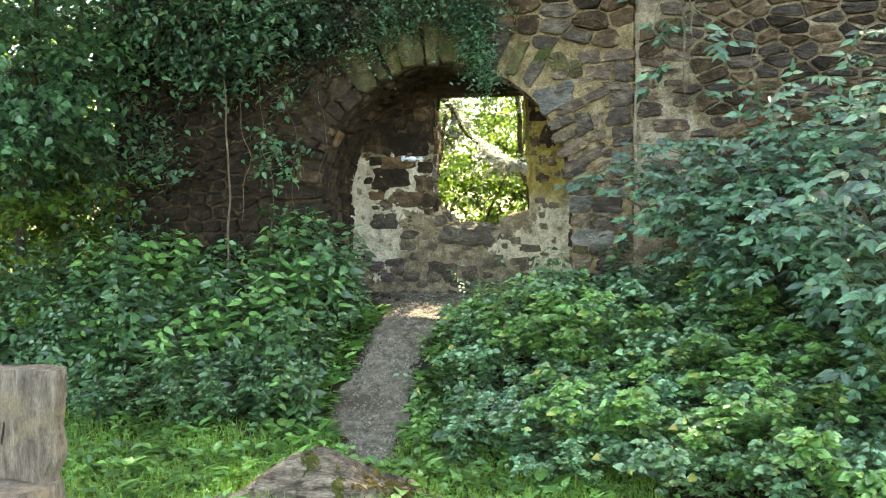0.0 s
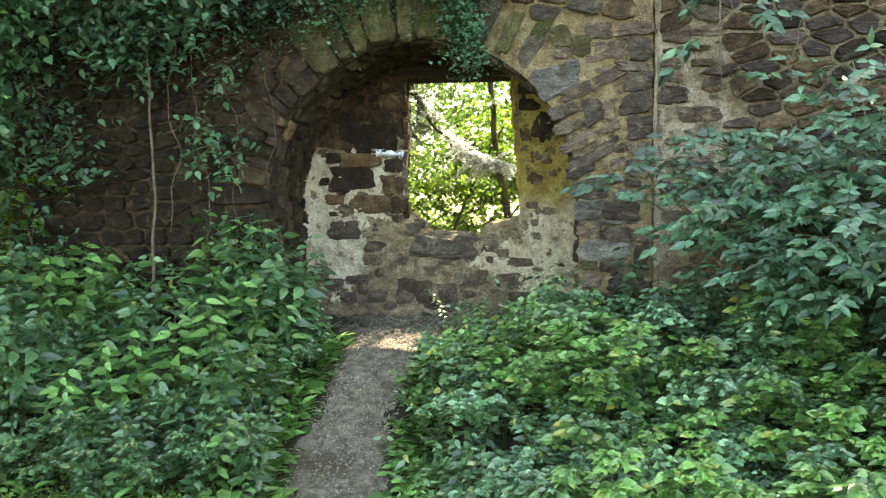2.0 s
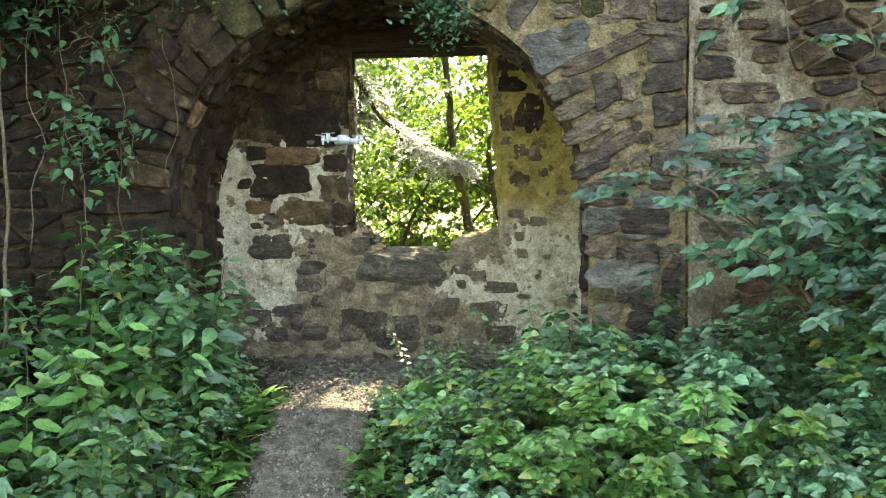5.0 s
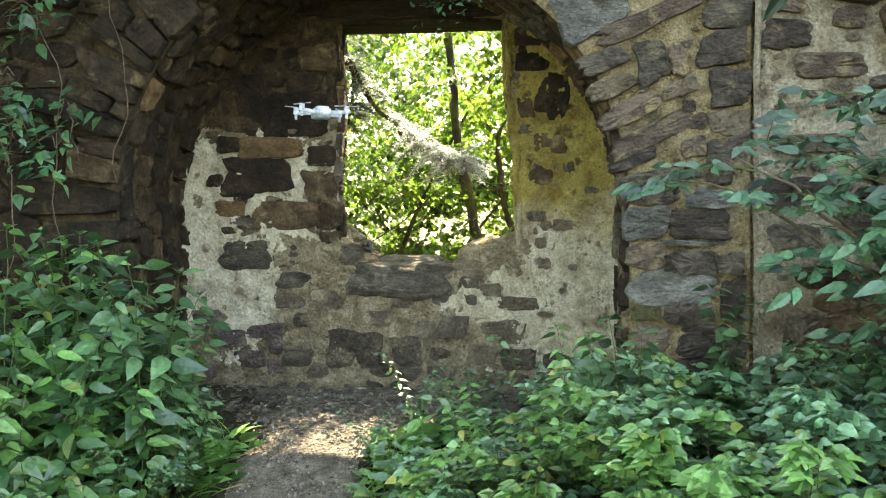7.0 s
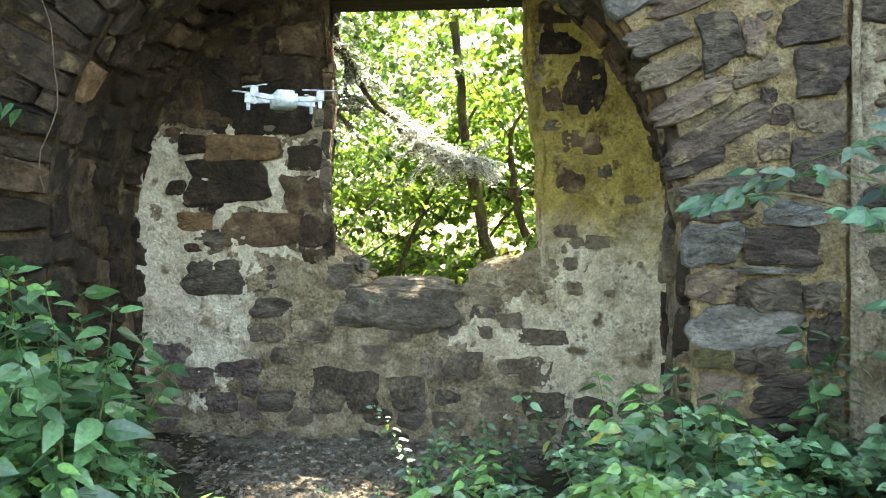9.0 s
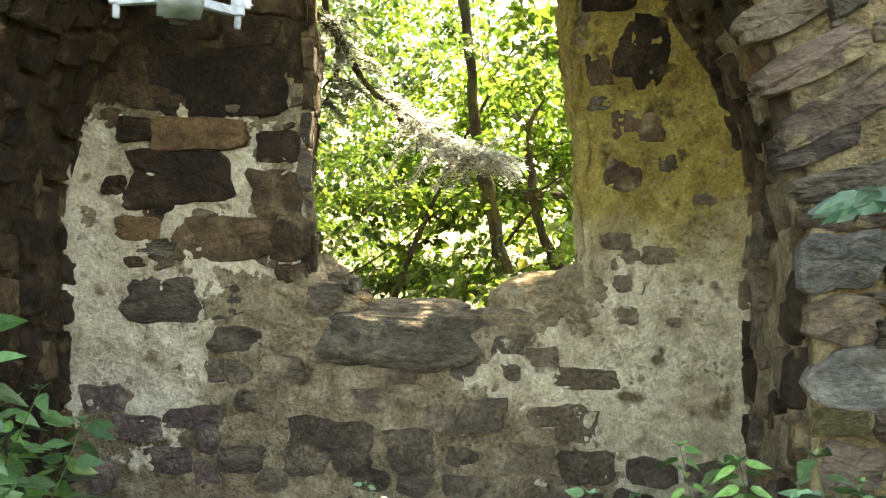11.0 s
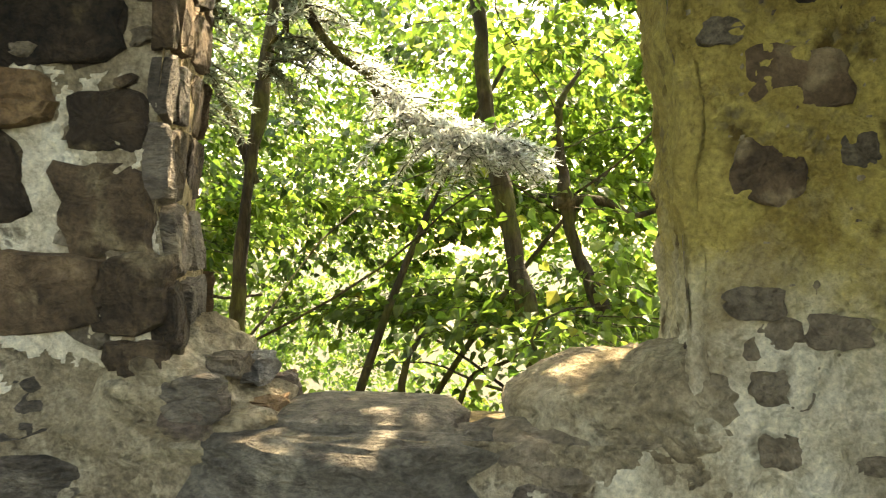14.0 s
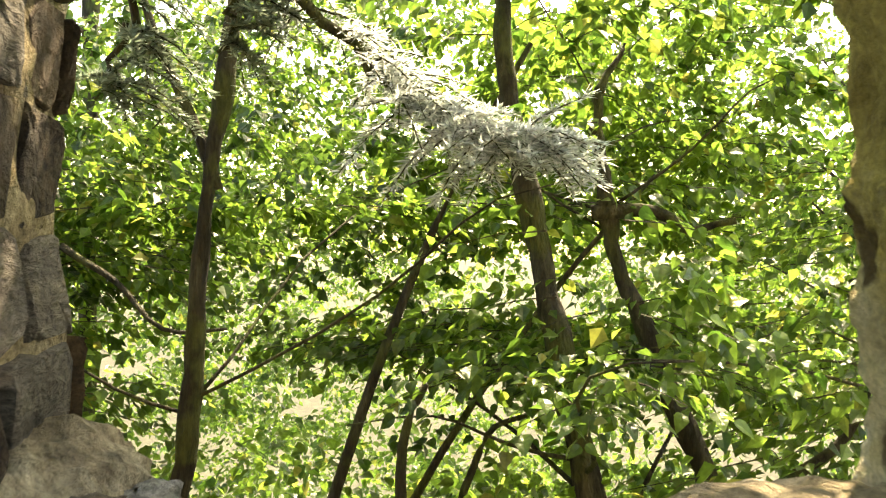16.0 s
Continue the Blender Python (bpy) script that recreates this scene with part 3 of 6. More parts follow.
part("mortar_face", mesh_np("mortar_face", v, t[~limed], [M_MORTAR_BACK], True), wall_front, "weathered brown mortar")


def win_l(z):
    return WIN[0] + 0.022 * fbm(z * 3.3, z * 0 + 2, 4)


def win_r(z):
    return WIN[1] + 0.06 * np.clip(1.7 - z, -0.9, 0.7) + 0.020 * fbm(z * 3.0, z * 0 + 5, 1)


def in_window(x, z):
    return (x > win_l(z)) & (x < win_r(z)) & (z > WIN[2] - 0.06) & (z < WIN[3])


def to_window(x, z):
    mid = (WIN[0] + WIN[1]) / 2
    low = (z - (WIN[2] - 0.06) < 0.2) & (np.abs(x - mid) < 0.4)
    return np.where(low, x, np.where(x < mid, win_l(z), win_r(z))), np.where(low, WIN[2] - 0.06, z)


v, t = skin(CX - R - 0.06, CX + R + 0.06, -0.35, 2.85, 0.022, back_y, in_window, to_window)
mid_ = v[t].mean(1)
upper_dark = (mid_[:, 2] > 1.92 + 0.16 * fbm(mid_[:, 0] * 4, mid_[:, 2] * 4, 3)) & (mid_[:, 0] < WIN[1] - 0.1)
part("mortar_face", mesh_np("mortar_face", v, t[~upper_dark], [M_MORTAR_BACK], True), wall_niche, "weathered grey-brown mortar")
part("mortar_face", mesh_np("mortar_face", v, t[upper_dark], [M_MORTAR_DARK], True), wall_niche, "dark mortar high on the back wall under the vault")

# vault and reveals of the niche
sa = np.concatenate([-np.linspace(1.7, 0.06, 28), np.linspace(0, math.pi, 70) * R, math.pi * R + np.linspace(0.06, 1.7, 28)])
sy = np.linspace(FY - 0.005, BY + 0.05, 20)


def vault(s, y, h):
    """A point on the niche's reveal: s along its round, y its depth, h off its face."""
    s, y, h = np.asarray(s, dtype=float), np.asarray(y, dtype=float), np.asarray(h, dtype=float)
    a = np.clip(s / R, 0, math.pi)
    drop = np.where(s < 0, s, np.where(s > math.pi * R, math.pi * R - s, 0))
    return np.stack([CX + (R - h) * np.cos(a), y, CZ + (R - h) * np.sin(a) + drop], -1)


SS, SY = np.meshgrid(sa, sy, indexing="ij")
edge = np.clip((SY - FY) / 0.15, 0, 1)
v = vault(SS, SY, edge * (0.02 * fbm(SS * 3, SY * 3, 6) + 0.012 * fbm(SS * 11, SY * 11, 2)))
t = grid_tris(*SS.shape)
# the vault's shade is put into its mortar; the right reveal stays lighter
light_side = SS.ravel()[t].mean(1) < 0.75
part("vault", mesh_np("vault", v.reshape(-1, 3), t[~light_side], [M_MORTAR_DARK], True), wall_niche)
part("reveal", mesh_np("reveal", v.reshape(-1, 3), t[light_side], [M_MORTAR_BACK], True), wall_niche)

# jambs, sill bed and lintel of the window
JY, JZ = np.meshgrid(np.linspace(BY + 0.012, OY + 0.02, 44), np.linspace(0.9, 2.7, 170), indexing="ij")
fade = np.clip((JY - BY) / 0.1, 0, 1)
JL = win_l(JZ) - 0.09 * (JY - BY) / 0.45 + fade * 0.018 * fbm(JY * 7, JZ * 5, 3)
part("jamb", mesh_np("jamb", np.stack([JL, JY, JZ], -1).reshape(-1, 3), grid_tris(*JY.shape), [M_MORTAR], True), wall_niche)
JR = win_r(JZ) - 0.025 * (JY - BY) / 0.45 - fade * (0.013 * fbm(JY * 6, JZ * 4, 9) + 0.009 * fbm(JY * 16, JZ * 14, 2) + 0.008 * fbm(JY * 40, JZ * 38, 4))
part("jamb", mesh_np("jamb", np.stack([JR, JY, JZ], -1).reshape(-1, 3), grid_tris(*JY.shape), [M_PLASTER_MOSS], True), wall_niche, "yellowish lichened plaster jamb")
SX, SYY = np.meshgrid(np.linspace(WIN[0] - 0.1, WIN[1] + 0.15, 40), np.linspace(BY + 0.03, OY + 0.02, 14), indexing="ij")
SZ = 0.93 + 0.02 * fbm(SX * 6, SYY * 6, 1) + 0.06 * np.clip((SX + 2.62) / 0.12, 0, 1) + 0.10 * np.clip((-3.20 - SX) / 0.15, 0, 1) + 0.012 * fbm(SX * 14, SYY * 12, 5) - 0.10 * np.clip((BY + 0.16 - SYY) / 0.13, 0, 1) - 0.015
part("sill_bed", mesh_np("sill_bed", np.stack([SX, SYY, SZ], -1).reshape(-1, 3), grid_tris(*SX.shape), [M_SILL], True), wall_niche)

bm = bmesh.new()
bmesh.ops.create_cube(bm, size=1, matrix=Matrix.LocRotScale(((WIN[0] + WIN[1]) / 2, (BY + OY) / 2 - 0.02, 2.635), None, (1.75, OY - BY + 0.02, 0.15)))
bmesh.ops.bevel(bm, geom=bm.edges, offset=0.02, segments=2)
bmesh.ops.subdivide_edges(bm, edges=bm.edges, cuts=3)
for w in bm.verts:
    w.co += Vector((0, 1, 1)) * 0.01 * float(fbm(w.co.x * 4, w.co.y * 9, 3))
finish("lintel", bm, M_LINTEL, wall_niche, "blackened old timber lintel")


# ---- stones ----
def stone_local(w, h, depth, n=10):
    """One rough stone: outline in u and v about 0, h off the face, as vertices and triangles."""
    a = np.linspace(0, 2 * math.pi, n, endpoint=False) + rng.uniform(0, 0.5)
    p = rng.uniform(4.0, 10.0)
    r = 1 / (np.abs(np.cos(a)) ** p + np.abs(np.sin(a)) ** p) ** (1 / p)
    u, v = np.cos(a) * r * w / 2, np.sin(a) * r * h / 2
    shear = rng.uniform(-0.25, 0.25)
    k = 1 + (rng.uniform(-0.17, 0.10, n) if n < 20 else 0.16 * fbm(np.cos(a) * 1.6 + shear * 40, np.sin(a) * 1.6, 2) + rng.uniform(-0.05, 0.04, n))
    u, v = (u + shear * v) * k, v * k * (1 + rng.uniform(-0.25, 0.25) * u / max(w, 0.01))
    tilt_u, tilt_v = rng.uniform(-0.12, 0.12), rng.uniform(-0.12, 0.12)
    rings = []
    for s, d in ((1.03, -0.03), (1.0, 0.45 * depth), (0.95, 0.9 * depth), (0.74, depth)):
        rings.append(np.stack([u * s, v * s, d + (s < 0.99) * rng.uniform(-0.3, 0.3, n) * depth + (d > 0) * (tilt_u * u + tilt_v * v) * 0.6], 1))
    verts = np.concatenate(rings + [np.array([[rng.uniform(-0.1, 0.1) * w, rng.uniform(-0.1, 0.1) * h, depth * rng.uniform(0.9, 1.3)]])])
    tris = []
    for i in range(3):
        for j in range(n):
            p0, q0 = i * n + j, i * n + (j + 1) % n
            tris += [(p0, q0, q0 + n), (p0, q0 + n, p0 + n)]
    tris += [(3 * n + j, 3 * n + (j + 1) % n, 4 * n) for j in range(n)]
    return verts, np.array(tris)


def cells(seeds, aspect=1.0):
    """Cells round the seeds, as outlines: each the part of the face that lies nearest its seed."""
    s = np.asarray(seeds, dtype=float) * np.array([1.0, aspect])
    out = []
    for i in range(len(s)):
        d = np.hypot(*(s - s[i]).T)
        near = np.argsort(d)[1:22]
        poly = s[i] + np.array([(-0.6, -0.6), (0.6, -0.6), (0.6, 0.6), (-0.6, 0.6)]) * 0.9
        for j in near:
            m, nrm = (s[i] + s[j]) / 2, s[j] - s[i]
            k = (poly - m) @ nrm
            if (k <= 0).all():
                continue
            new_poly = []
            for a_ in range(len(poly)):
                b_ = (a_ + 1) % len(poly)
                if k[a_] <= 0:
                    new_poly.append(poly[a_])
                if (k[a_] <= 0) != (k[b_] <= 0):
                    f = k[a_] / (k[a_] - k[b_])
                    new_poly.append(poly[a_] + f * (poly[b_] - poly[a_]))
            poly = np.array(new_poly)
            if len(poly) < 3:
                break
        if len(poly) >= 3:
            out.append(poly / np.array([1.0, aspect]))
    return out


def stone_from(outline, depth, gap=0.012, cut=0.14, ragged=0.05):
    """A rough stone on a given outline, set in by a joint, with broken corners."""
    c = outline.mean(0)
    size = outline.max(0) - outline.min(0)
    p = c + (outline - c) * np.clip(1 - 2 * gap / (size + 1e-6), 0.3, 1)
    q = np.roll(p, -1, 0)
    p = np.stack([p + (q - p) * cut, p + (q - p) * (1 - cut)], 1).reshape(-1, 2)
    p = p + rng.normal(size=p.shape) * ragged * min(size) * 0.35
    n = len(p)
    tilt = rng.uniform(-0.10, 0.10, 2)
    rings = []
    for s_, d in ((1.03, -0.03), (1.0, 0.45 * depth), (0.95, 0.9 * depth), (0.74, depth)):
        pp = c + (p - c) * s_
        rings.append(np.column_stack([pp, d + (s_ < 0.99) * rng.uniform(-0.3, 0.3, n) * depth + (d > 0) * ((pp - c) @ tilt)]))
    verts = np.concatenate(rings + [np.array([[c[0], c[1], depth * rng.uniform(0.8, 1.3)]])])
    tris = []
    for i in range(3):
        for j in range(n):
            p0, q0 = i * n + j, i * n + (j + 1) % n
            tris += [(p0, q0, q0 + n), (p0, q0 + n, p0 + n)]
    tris += [(3 * n + j, 3 * n + (j + 1) % n, 4 * n) for j in range(n)]
    return verts, np.array(tris)


def turned(v, degrees):
    c, s = math.cos(radians(degrees)), math.sin(radians(degrees))
    return np.stack([v[:, 0] * c - v[:, 1] * s, v[:, 0] * s + v[:, 1] * c, v[:, 2]], 1)


def on_front(v, u0, v0):
    return np.stack([v[:, 0] + u0, FY - v[:, 2] - 0.03 * (u0 > -0.87), v[:, 1] + v0], 1)


def on_back(v, u0, v0):
    x, z = v[:, 0] + u0, v[:, 1] + v0
    return np.stack([x, back_y(np.array(u0), np.array(v0)) - v[:, 2], z], 1)


STONES = []                                            # (wall, vertices, triangles, material, near)


def lay(wall, verts, tris, mat_, near=True):
    STONES.append((wall, verts, tris, mat_, near))


def pick(weights):
    kinds = (M_STONE, M_STONE_GREY, M_STONE_RUST, M_STONE_DARK)
    return kinds[int(rng.choice(4, p=weights))]


def courses(u0, u1, v0, v1, low, high, slim, wide):
    """Random rubble in wavy courses: centres and sizes."""
    v = v0
    while v < v1:
        h = rng.uniform(low, high)
        u = u0 - rng.uniform(0, wide)
        while u < u1:
            w = rng.uniform(slim, wide) * (0.6 + 0.4 * h / high)
            hh = h * rng.uniform(0.72, 1.0)
            yield u + w / 2, v + h / 2 + 0.045 * math.sin(1.4 * u + 3 * v) + rng.uniform(-0.015, 0.015), w - 0.028, hh - 0.022
            u += w
        v += h


# arch ring
a = 66.0
while a < 183:
    da = rng.uniform(3.6, 7.0) if a < 60 or a > 130 else rng.uniform(5, 11)
    crown_part = 70 < a < 122
    r0, r1 = R - rng.uniform(0.0, 0.03), R + (rng.uniform(0.42, 0.60) if crown_part else rng.uniform(0.26, 0.62))
    parts_ = [(r0, r1)] if crown_part or rng.uniform() < 0.45 else [(r0, (r0 + r1) / 2 + rng.uniform(-0.06, 0.06)), ((r0 + r1) / 2 + rng.uniform(-0.02, 0.02), r1)]
    for ra, rb in parts_:
        skew = rng.uniform(-1.5, 1.5)
        q = [(ra, a), (rb, a + skew), (rb + rng.uniform(-0.05, 0.05), a + da / 2), (rb + rng.uniform(-0.06, 0.04), a + da + skew), (ra, a + da)]
        line = np.array([(CX + rr * math.cos(radians(t)), CZ + rr * math.sin(radians(t))) for rr, t in q])
        vv, tt = stone_from(line, rng.uniform(0.035, 0.06), rng.uniform(0.008, 0.016))
        mid_a = a + da / 2
        # left limb of the arch: shade put in as mostly dark stones
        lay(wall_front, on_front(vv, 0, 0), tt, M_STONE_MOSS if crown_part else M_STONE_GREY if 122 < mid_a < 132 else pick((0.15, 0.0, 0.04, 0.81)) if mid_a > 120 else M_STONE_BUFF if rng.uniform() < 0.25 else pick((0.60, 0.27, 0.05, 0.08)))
    a += da


def front_seeds():
    """Stone centres in wavy courses; they lean with the arch beside it."""
    for u, w_, wd, hh in itertools.chain(courses(WX0, -0.45, -0.40, 3.95, 0.10, 0.215, 0.15, 0.44), courses(-0.15, WX1, -0.40, 3.95, 0.06, 0.16, 0.16, 0.55)):
        ring = math.hypot(u - CX, max(w_ - CZ, 0))
        yield u + rng.uniform(-0.02, 0.02), w_ + rng.uniform(-0.02, 0.02) + (0.22 * math.sin(2.2 * (u - CX)) * max(0, 1 - abs(ring - R - 0.7)) if w_ > 1.1 else 0)


for line in cells(list(front_seeds()), 1.6):
    c = line.mean(0)
    size = line.max(0) - line.min(0)
    ring = math.hypot(c[0] - CX, max(c[1] - CZ, 0))
    if size.max() > 0.75 or c[0] < WX0 + 0.15 or c[1] < -0.4 or c[1] > 3.85 or (c[1] > CZ - 0.08 and ring < R + 0.44) or (c[1] <= CZ - 0.08 and abs(c[0] - CX) < R + 0.03):
        continue
    if (-1.62 < c[0] < -0.87 and 0.30 < c[1] < 2.88) or (-0.87 < c[0] < -0.30 and 1.0 < c[1] < 2.8):
        continue
    right = c[0] > -0.87
    if (line[:, 0].min() < -0.87) != (line[:, 0].max() < -0.87):
        line[:, 0] = np.minimum(line[:, 0], -0.885) if c[0] < -0.87 else np.maximum(line[:, 0], -0.845)
    inside = np.array([bool(in_arch(x, z)) for x, z in line])
    line[:, 0] = np.where(inside, np.where(line[:, 0] < CX, CX - R, CX + R), line[:, 0])
    if right and c[0] < -0.1 and rng.uniform() < 0.25:
        continue
    vv, tt = stone_from(line, rng.uniform(0.028, 0.06), rng.uniform(0.012, 0.024) if right else rng.uniform(0.009, 0.022))
    # left of the niche, overhead shade is put in as nearly all dark stones
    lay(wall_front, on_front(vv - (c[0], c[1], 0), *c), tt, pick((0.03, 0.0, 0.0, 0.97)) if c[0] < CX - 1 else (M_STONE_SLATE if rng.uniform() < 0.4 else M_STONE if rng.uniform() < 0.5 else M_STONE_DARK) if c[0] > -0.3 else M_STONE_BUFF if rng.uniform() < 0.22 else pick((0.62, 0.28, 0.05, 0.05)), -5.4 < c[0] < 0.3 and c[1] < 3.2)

# the stones of the right-hand pier, over its springing, beside the crown, and in the pale wall: place, size, tilt
KINDS = {"P": M_STONE_PALE, "D": M_STONE_SLATE, "S": M_STONE_PURPLE, "G": M_STONE_GREY, "B": M_STONE_BUFF, "M": M_STONE_MOSS}
PIER_LOW = [(-1.45, 1.20, 0.23, 0.17, 2, "P"), (-1.17, 1.19, 0.31, 0.15, 0, "D"), (-1.45, 1.02, 0.20, 0.13, 0, "S"), (-1.32, 0.97, 0.06, 0.10, 0, "G"), (-1.19, 0.98, 0.21, 0.13, 2, "G"), (-1.00, 0.98, 0.13, 0.11, 0, "G"), (-1.20, 1.09, 0.32, 0.03, 0, "P"), (-1.30, 0.84, 0.47, 0.17, 2, "P"), (-1.45, 0.71, 0.16, 0.08, 0, "M"), (-1.27, 0.70, 0.15, 0.11, 0, "D"), (-1.14, 0.71, 0.10, 0.11, 0, "G"), (-0.99, 0.79, 0.12, 0.20, 5, "D"), (-1.13, 0.62, 0.24, 0.05, 0, "D"), (-1.16, 0.53, 0.24, 0.11, 0, "D"), (-0.98, 0.52, 0.13, 0.10, 0, "G"), (-1.25, 0.39, 0.52, 0.13, 0, "D"), (-1.42, 0.57, 0.17, 0.13, 0, "S")]
PIER_MID = [(-1.42, 1.34, 0.30, 0.08, 4, "S"), (-1.12, 1.33, 0.26, 0.10, -4, "P"), (-1.38, 1.45, 0.40, 0.09, 12, "G"), (-1.53, 1.56, 0.26, 0.09, 20, "D"), (-1.42, 1.68, 0.46, 0.11, 25, "S"), (-1.54, 1.81, 0.34, 0.11, 28, "S"), (-1.63, 1.95, 0.27, 0.10, 22, "B"), (-1.68, 2.09, 0.25, 0.11, 22, "G"), (-1.42, 2.08, 0.17, 0.21, 15, "G"), (-1.28, 2.08, 0.09, 0.15, 0, "S"), (-1.27, 1.93, 0.19, 0.08, 20, "B"), (-1.22, 1.83, 0.06, 0.06, 0, "D"), (-1.17, 1.75, 0.08, 0.08, 0, "S"), (-1.01, 1.93, 0.20, 0.20, 0, "D"), (-1.20, 1.61, 0.12, 0.10, 8, "S"), (-1.01, 1.74, 0.21, 0.13, 0, "B"), (-1.02, 1.58, 0.20, 0.16, 0, "D"), (-1.06, 1.45, 0.14, 0.08, -5, "S")]
PIER_TOP = [(-1.74, 2.37, 0.40, 0.24, 22, "P"), (-1.40, 2.33, 0.62, 0.10, 24, "S"), (-1.05, 2.14, 0.24, 0.18, 5, "D"), (-1.02, 2.33, 0.24, 0.16, 0, "G"), (-1.07, 2.46, 0.27, 0.08, -5, "G"), (-1.00, 2.62, 0.20, 0.20, 0, "D"), (-1.06, 2.79, 0.34, 0.11, 3, "S"), (-1.36, 2.78, 0.22, 0.13, 3, "S"), (-1.71, 2.75, 0.18, 0.18, 10, "M"), (-1.51, 2.66, 0.15, 0.17, 5, "M"), (-1.68, 2.60, 0.17, 0.08, 5, "S"), (-1.40, 2.54, 0.16, 0.06, 5, "S"), (-1.98, 2.65, 0.30, 0.13, 58, "G"), (-1.27, 2.62, 0.24, 0.15, 0, "S"), (-2.17, 2.80, 0.36, 0.12, 66, "M"), (-1.87, 2.84, 0.24, 0.11, 50, "M")]
PALE_WALL = [(-0.72, 2.20, 0.25, 0.14, -3, "D"), (-0.50, 2.03, 0.34, 0.13, 0, "S"), (-0.70, 2.73, 0.22, 0.15, 0, "S"), (-0.76, 2.48, 0.14, 0.06, 0, "S"), (-0.48, 2.47, 0.17, 0.06, 0, "S"), (-0.72, 2.36, 0.18, 0.08, 0, "S"), (-0.50, 2.60, 0.18, 0.04, 0, "S"), (-0.44, 2.74, 0.25, 0.08, 0, "S"), (-0.70, 2.58, 0.21, 0.05, 0, "B"), (-0.54, 1.38, 0.29, 0.11, 0, "G"), (-0.74, 1.36, 0.18, 0.16, 0, "D"), (-0.58, 1.62, 0.38, 0.09, 0, "S"), (-0.68, 1.12, 0.26, 0.13, 0, "G"), (-0.42, 1.84, 0.20, 0.08, 0, "S"), (-0.72, 1.80, 0.14, 0.06, 0, "B"), (-0.40, 2.28, 0.16, 0.10, 0, "S"), (-0.36, 1.20, 0.14, 0.10, 0, "S")]
for u, w_, wd, hh, tilt_, kind_ in PIER_LOW + PIER_MID + PIER_TOP + PALE_WALL:
    vv, tt = stone_local(wd * 1.06, hh * 1.08, rng.uniform(0.022, 0.045), 24)
    lay(wall_front, on_front(turned(vv, tilt_), u, w_), tt, KINDS[kind_])
for k in range(150):                                   # chips pressed into the joints
    u, w_ = rng.uniform(-1.5, -0.35), rng.uniform(0.4, 2.85)
    s_ = rng.uniform(0.025, 0.055)
    if any(math.hypot((u - a_) / (0.5 * c_ + 0.6 * s_), (w_ - b_) / (0.5 * d_ + 0.5 * s_)) < 1.05 for a_, b_, c_, d_, _, _ in PIER_LOW + PIER_MID + PIER_TOP + PALE_WALL) or math.hypot(u - CX, max(w_ - CZ, 0)) < R + 0.06 or abs(u + 0.87) < 0.05:
        continue
    vv, tt = stone_local(s_ * 1.5, s_ * 0.8, 0.016, 10)
    lay(wall_front, on_front(turned(vv, rng.uniform(-20, 30)), u, w_), tt, (M_STONE_PURPLE, M_STONE_BUFF, M_STONE_GREY)[k % 3], False)

# vault rubble; dark stones put in the left shade and the right arris shadow
for line in cells([(u, w_) for u, w_, _, _ in courses(-1.6, math.pi * R + 1.6, FY, BY, 0.14, 0.24, 0.11, 0.30)], 1.2):
    c, size = line.mean(0), line.max(0) - line.min(0)
    if size.max() > 0.6 or rng.uniform() < 0.12:
        continue
    line[:, 1] = np.clip(line[:, 1], FY + 0.01, BY - 0.005)
    vv, tt = stone_from(line, rng.uniform(0.015, 0.05), rng.uniform(0.01, 0.025))
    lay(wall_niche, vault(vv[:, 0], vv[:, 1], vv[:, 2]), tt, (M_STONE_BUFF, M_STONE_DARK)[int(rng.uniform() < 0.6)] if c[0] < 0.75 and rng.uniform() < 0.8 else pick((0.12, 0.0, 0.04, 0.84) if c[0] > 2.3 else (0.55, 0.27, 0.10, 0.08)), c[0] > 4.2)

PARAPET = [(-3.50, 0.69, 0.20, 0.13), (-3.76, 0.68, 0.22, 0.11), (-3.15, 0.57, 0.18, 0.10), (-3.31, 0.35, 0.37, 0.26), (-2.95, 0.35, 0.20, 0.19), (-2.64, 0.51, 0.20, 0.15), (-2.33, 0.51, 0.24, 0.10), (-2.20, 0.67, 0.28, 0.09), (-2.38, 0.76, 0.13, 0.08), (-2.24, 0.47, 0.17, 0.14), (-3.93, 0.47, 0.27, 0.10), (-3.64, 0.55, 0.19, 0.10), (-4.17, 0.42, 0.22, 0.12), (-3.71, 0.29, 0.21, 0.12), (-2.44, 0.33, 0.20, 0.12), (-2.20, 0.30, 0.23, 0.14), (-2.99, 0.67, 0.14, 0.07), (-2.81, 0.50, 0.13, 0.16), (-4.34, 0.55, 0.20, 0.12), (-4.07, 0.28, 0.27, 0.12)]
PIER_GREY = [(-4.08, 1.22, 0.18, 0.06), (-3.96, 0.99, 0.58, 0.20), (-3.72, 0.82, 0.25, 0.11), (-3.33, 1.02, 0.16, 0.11)]
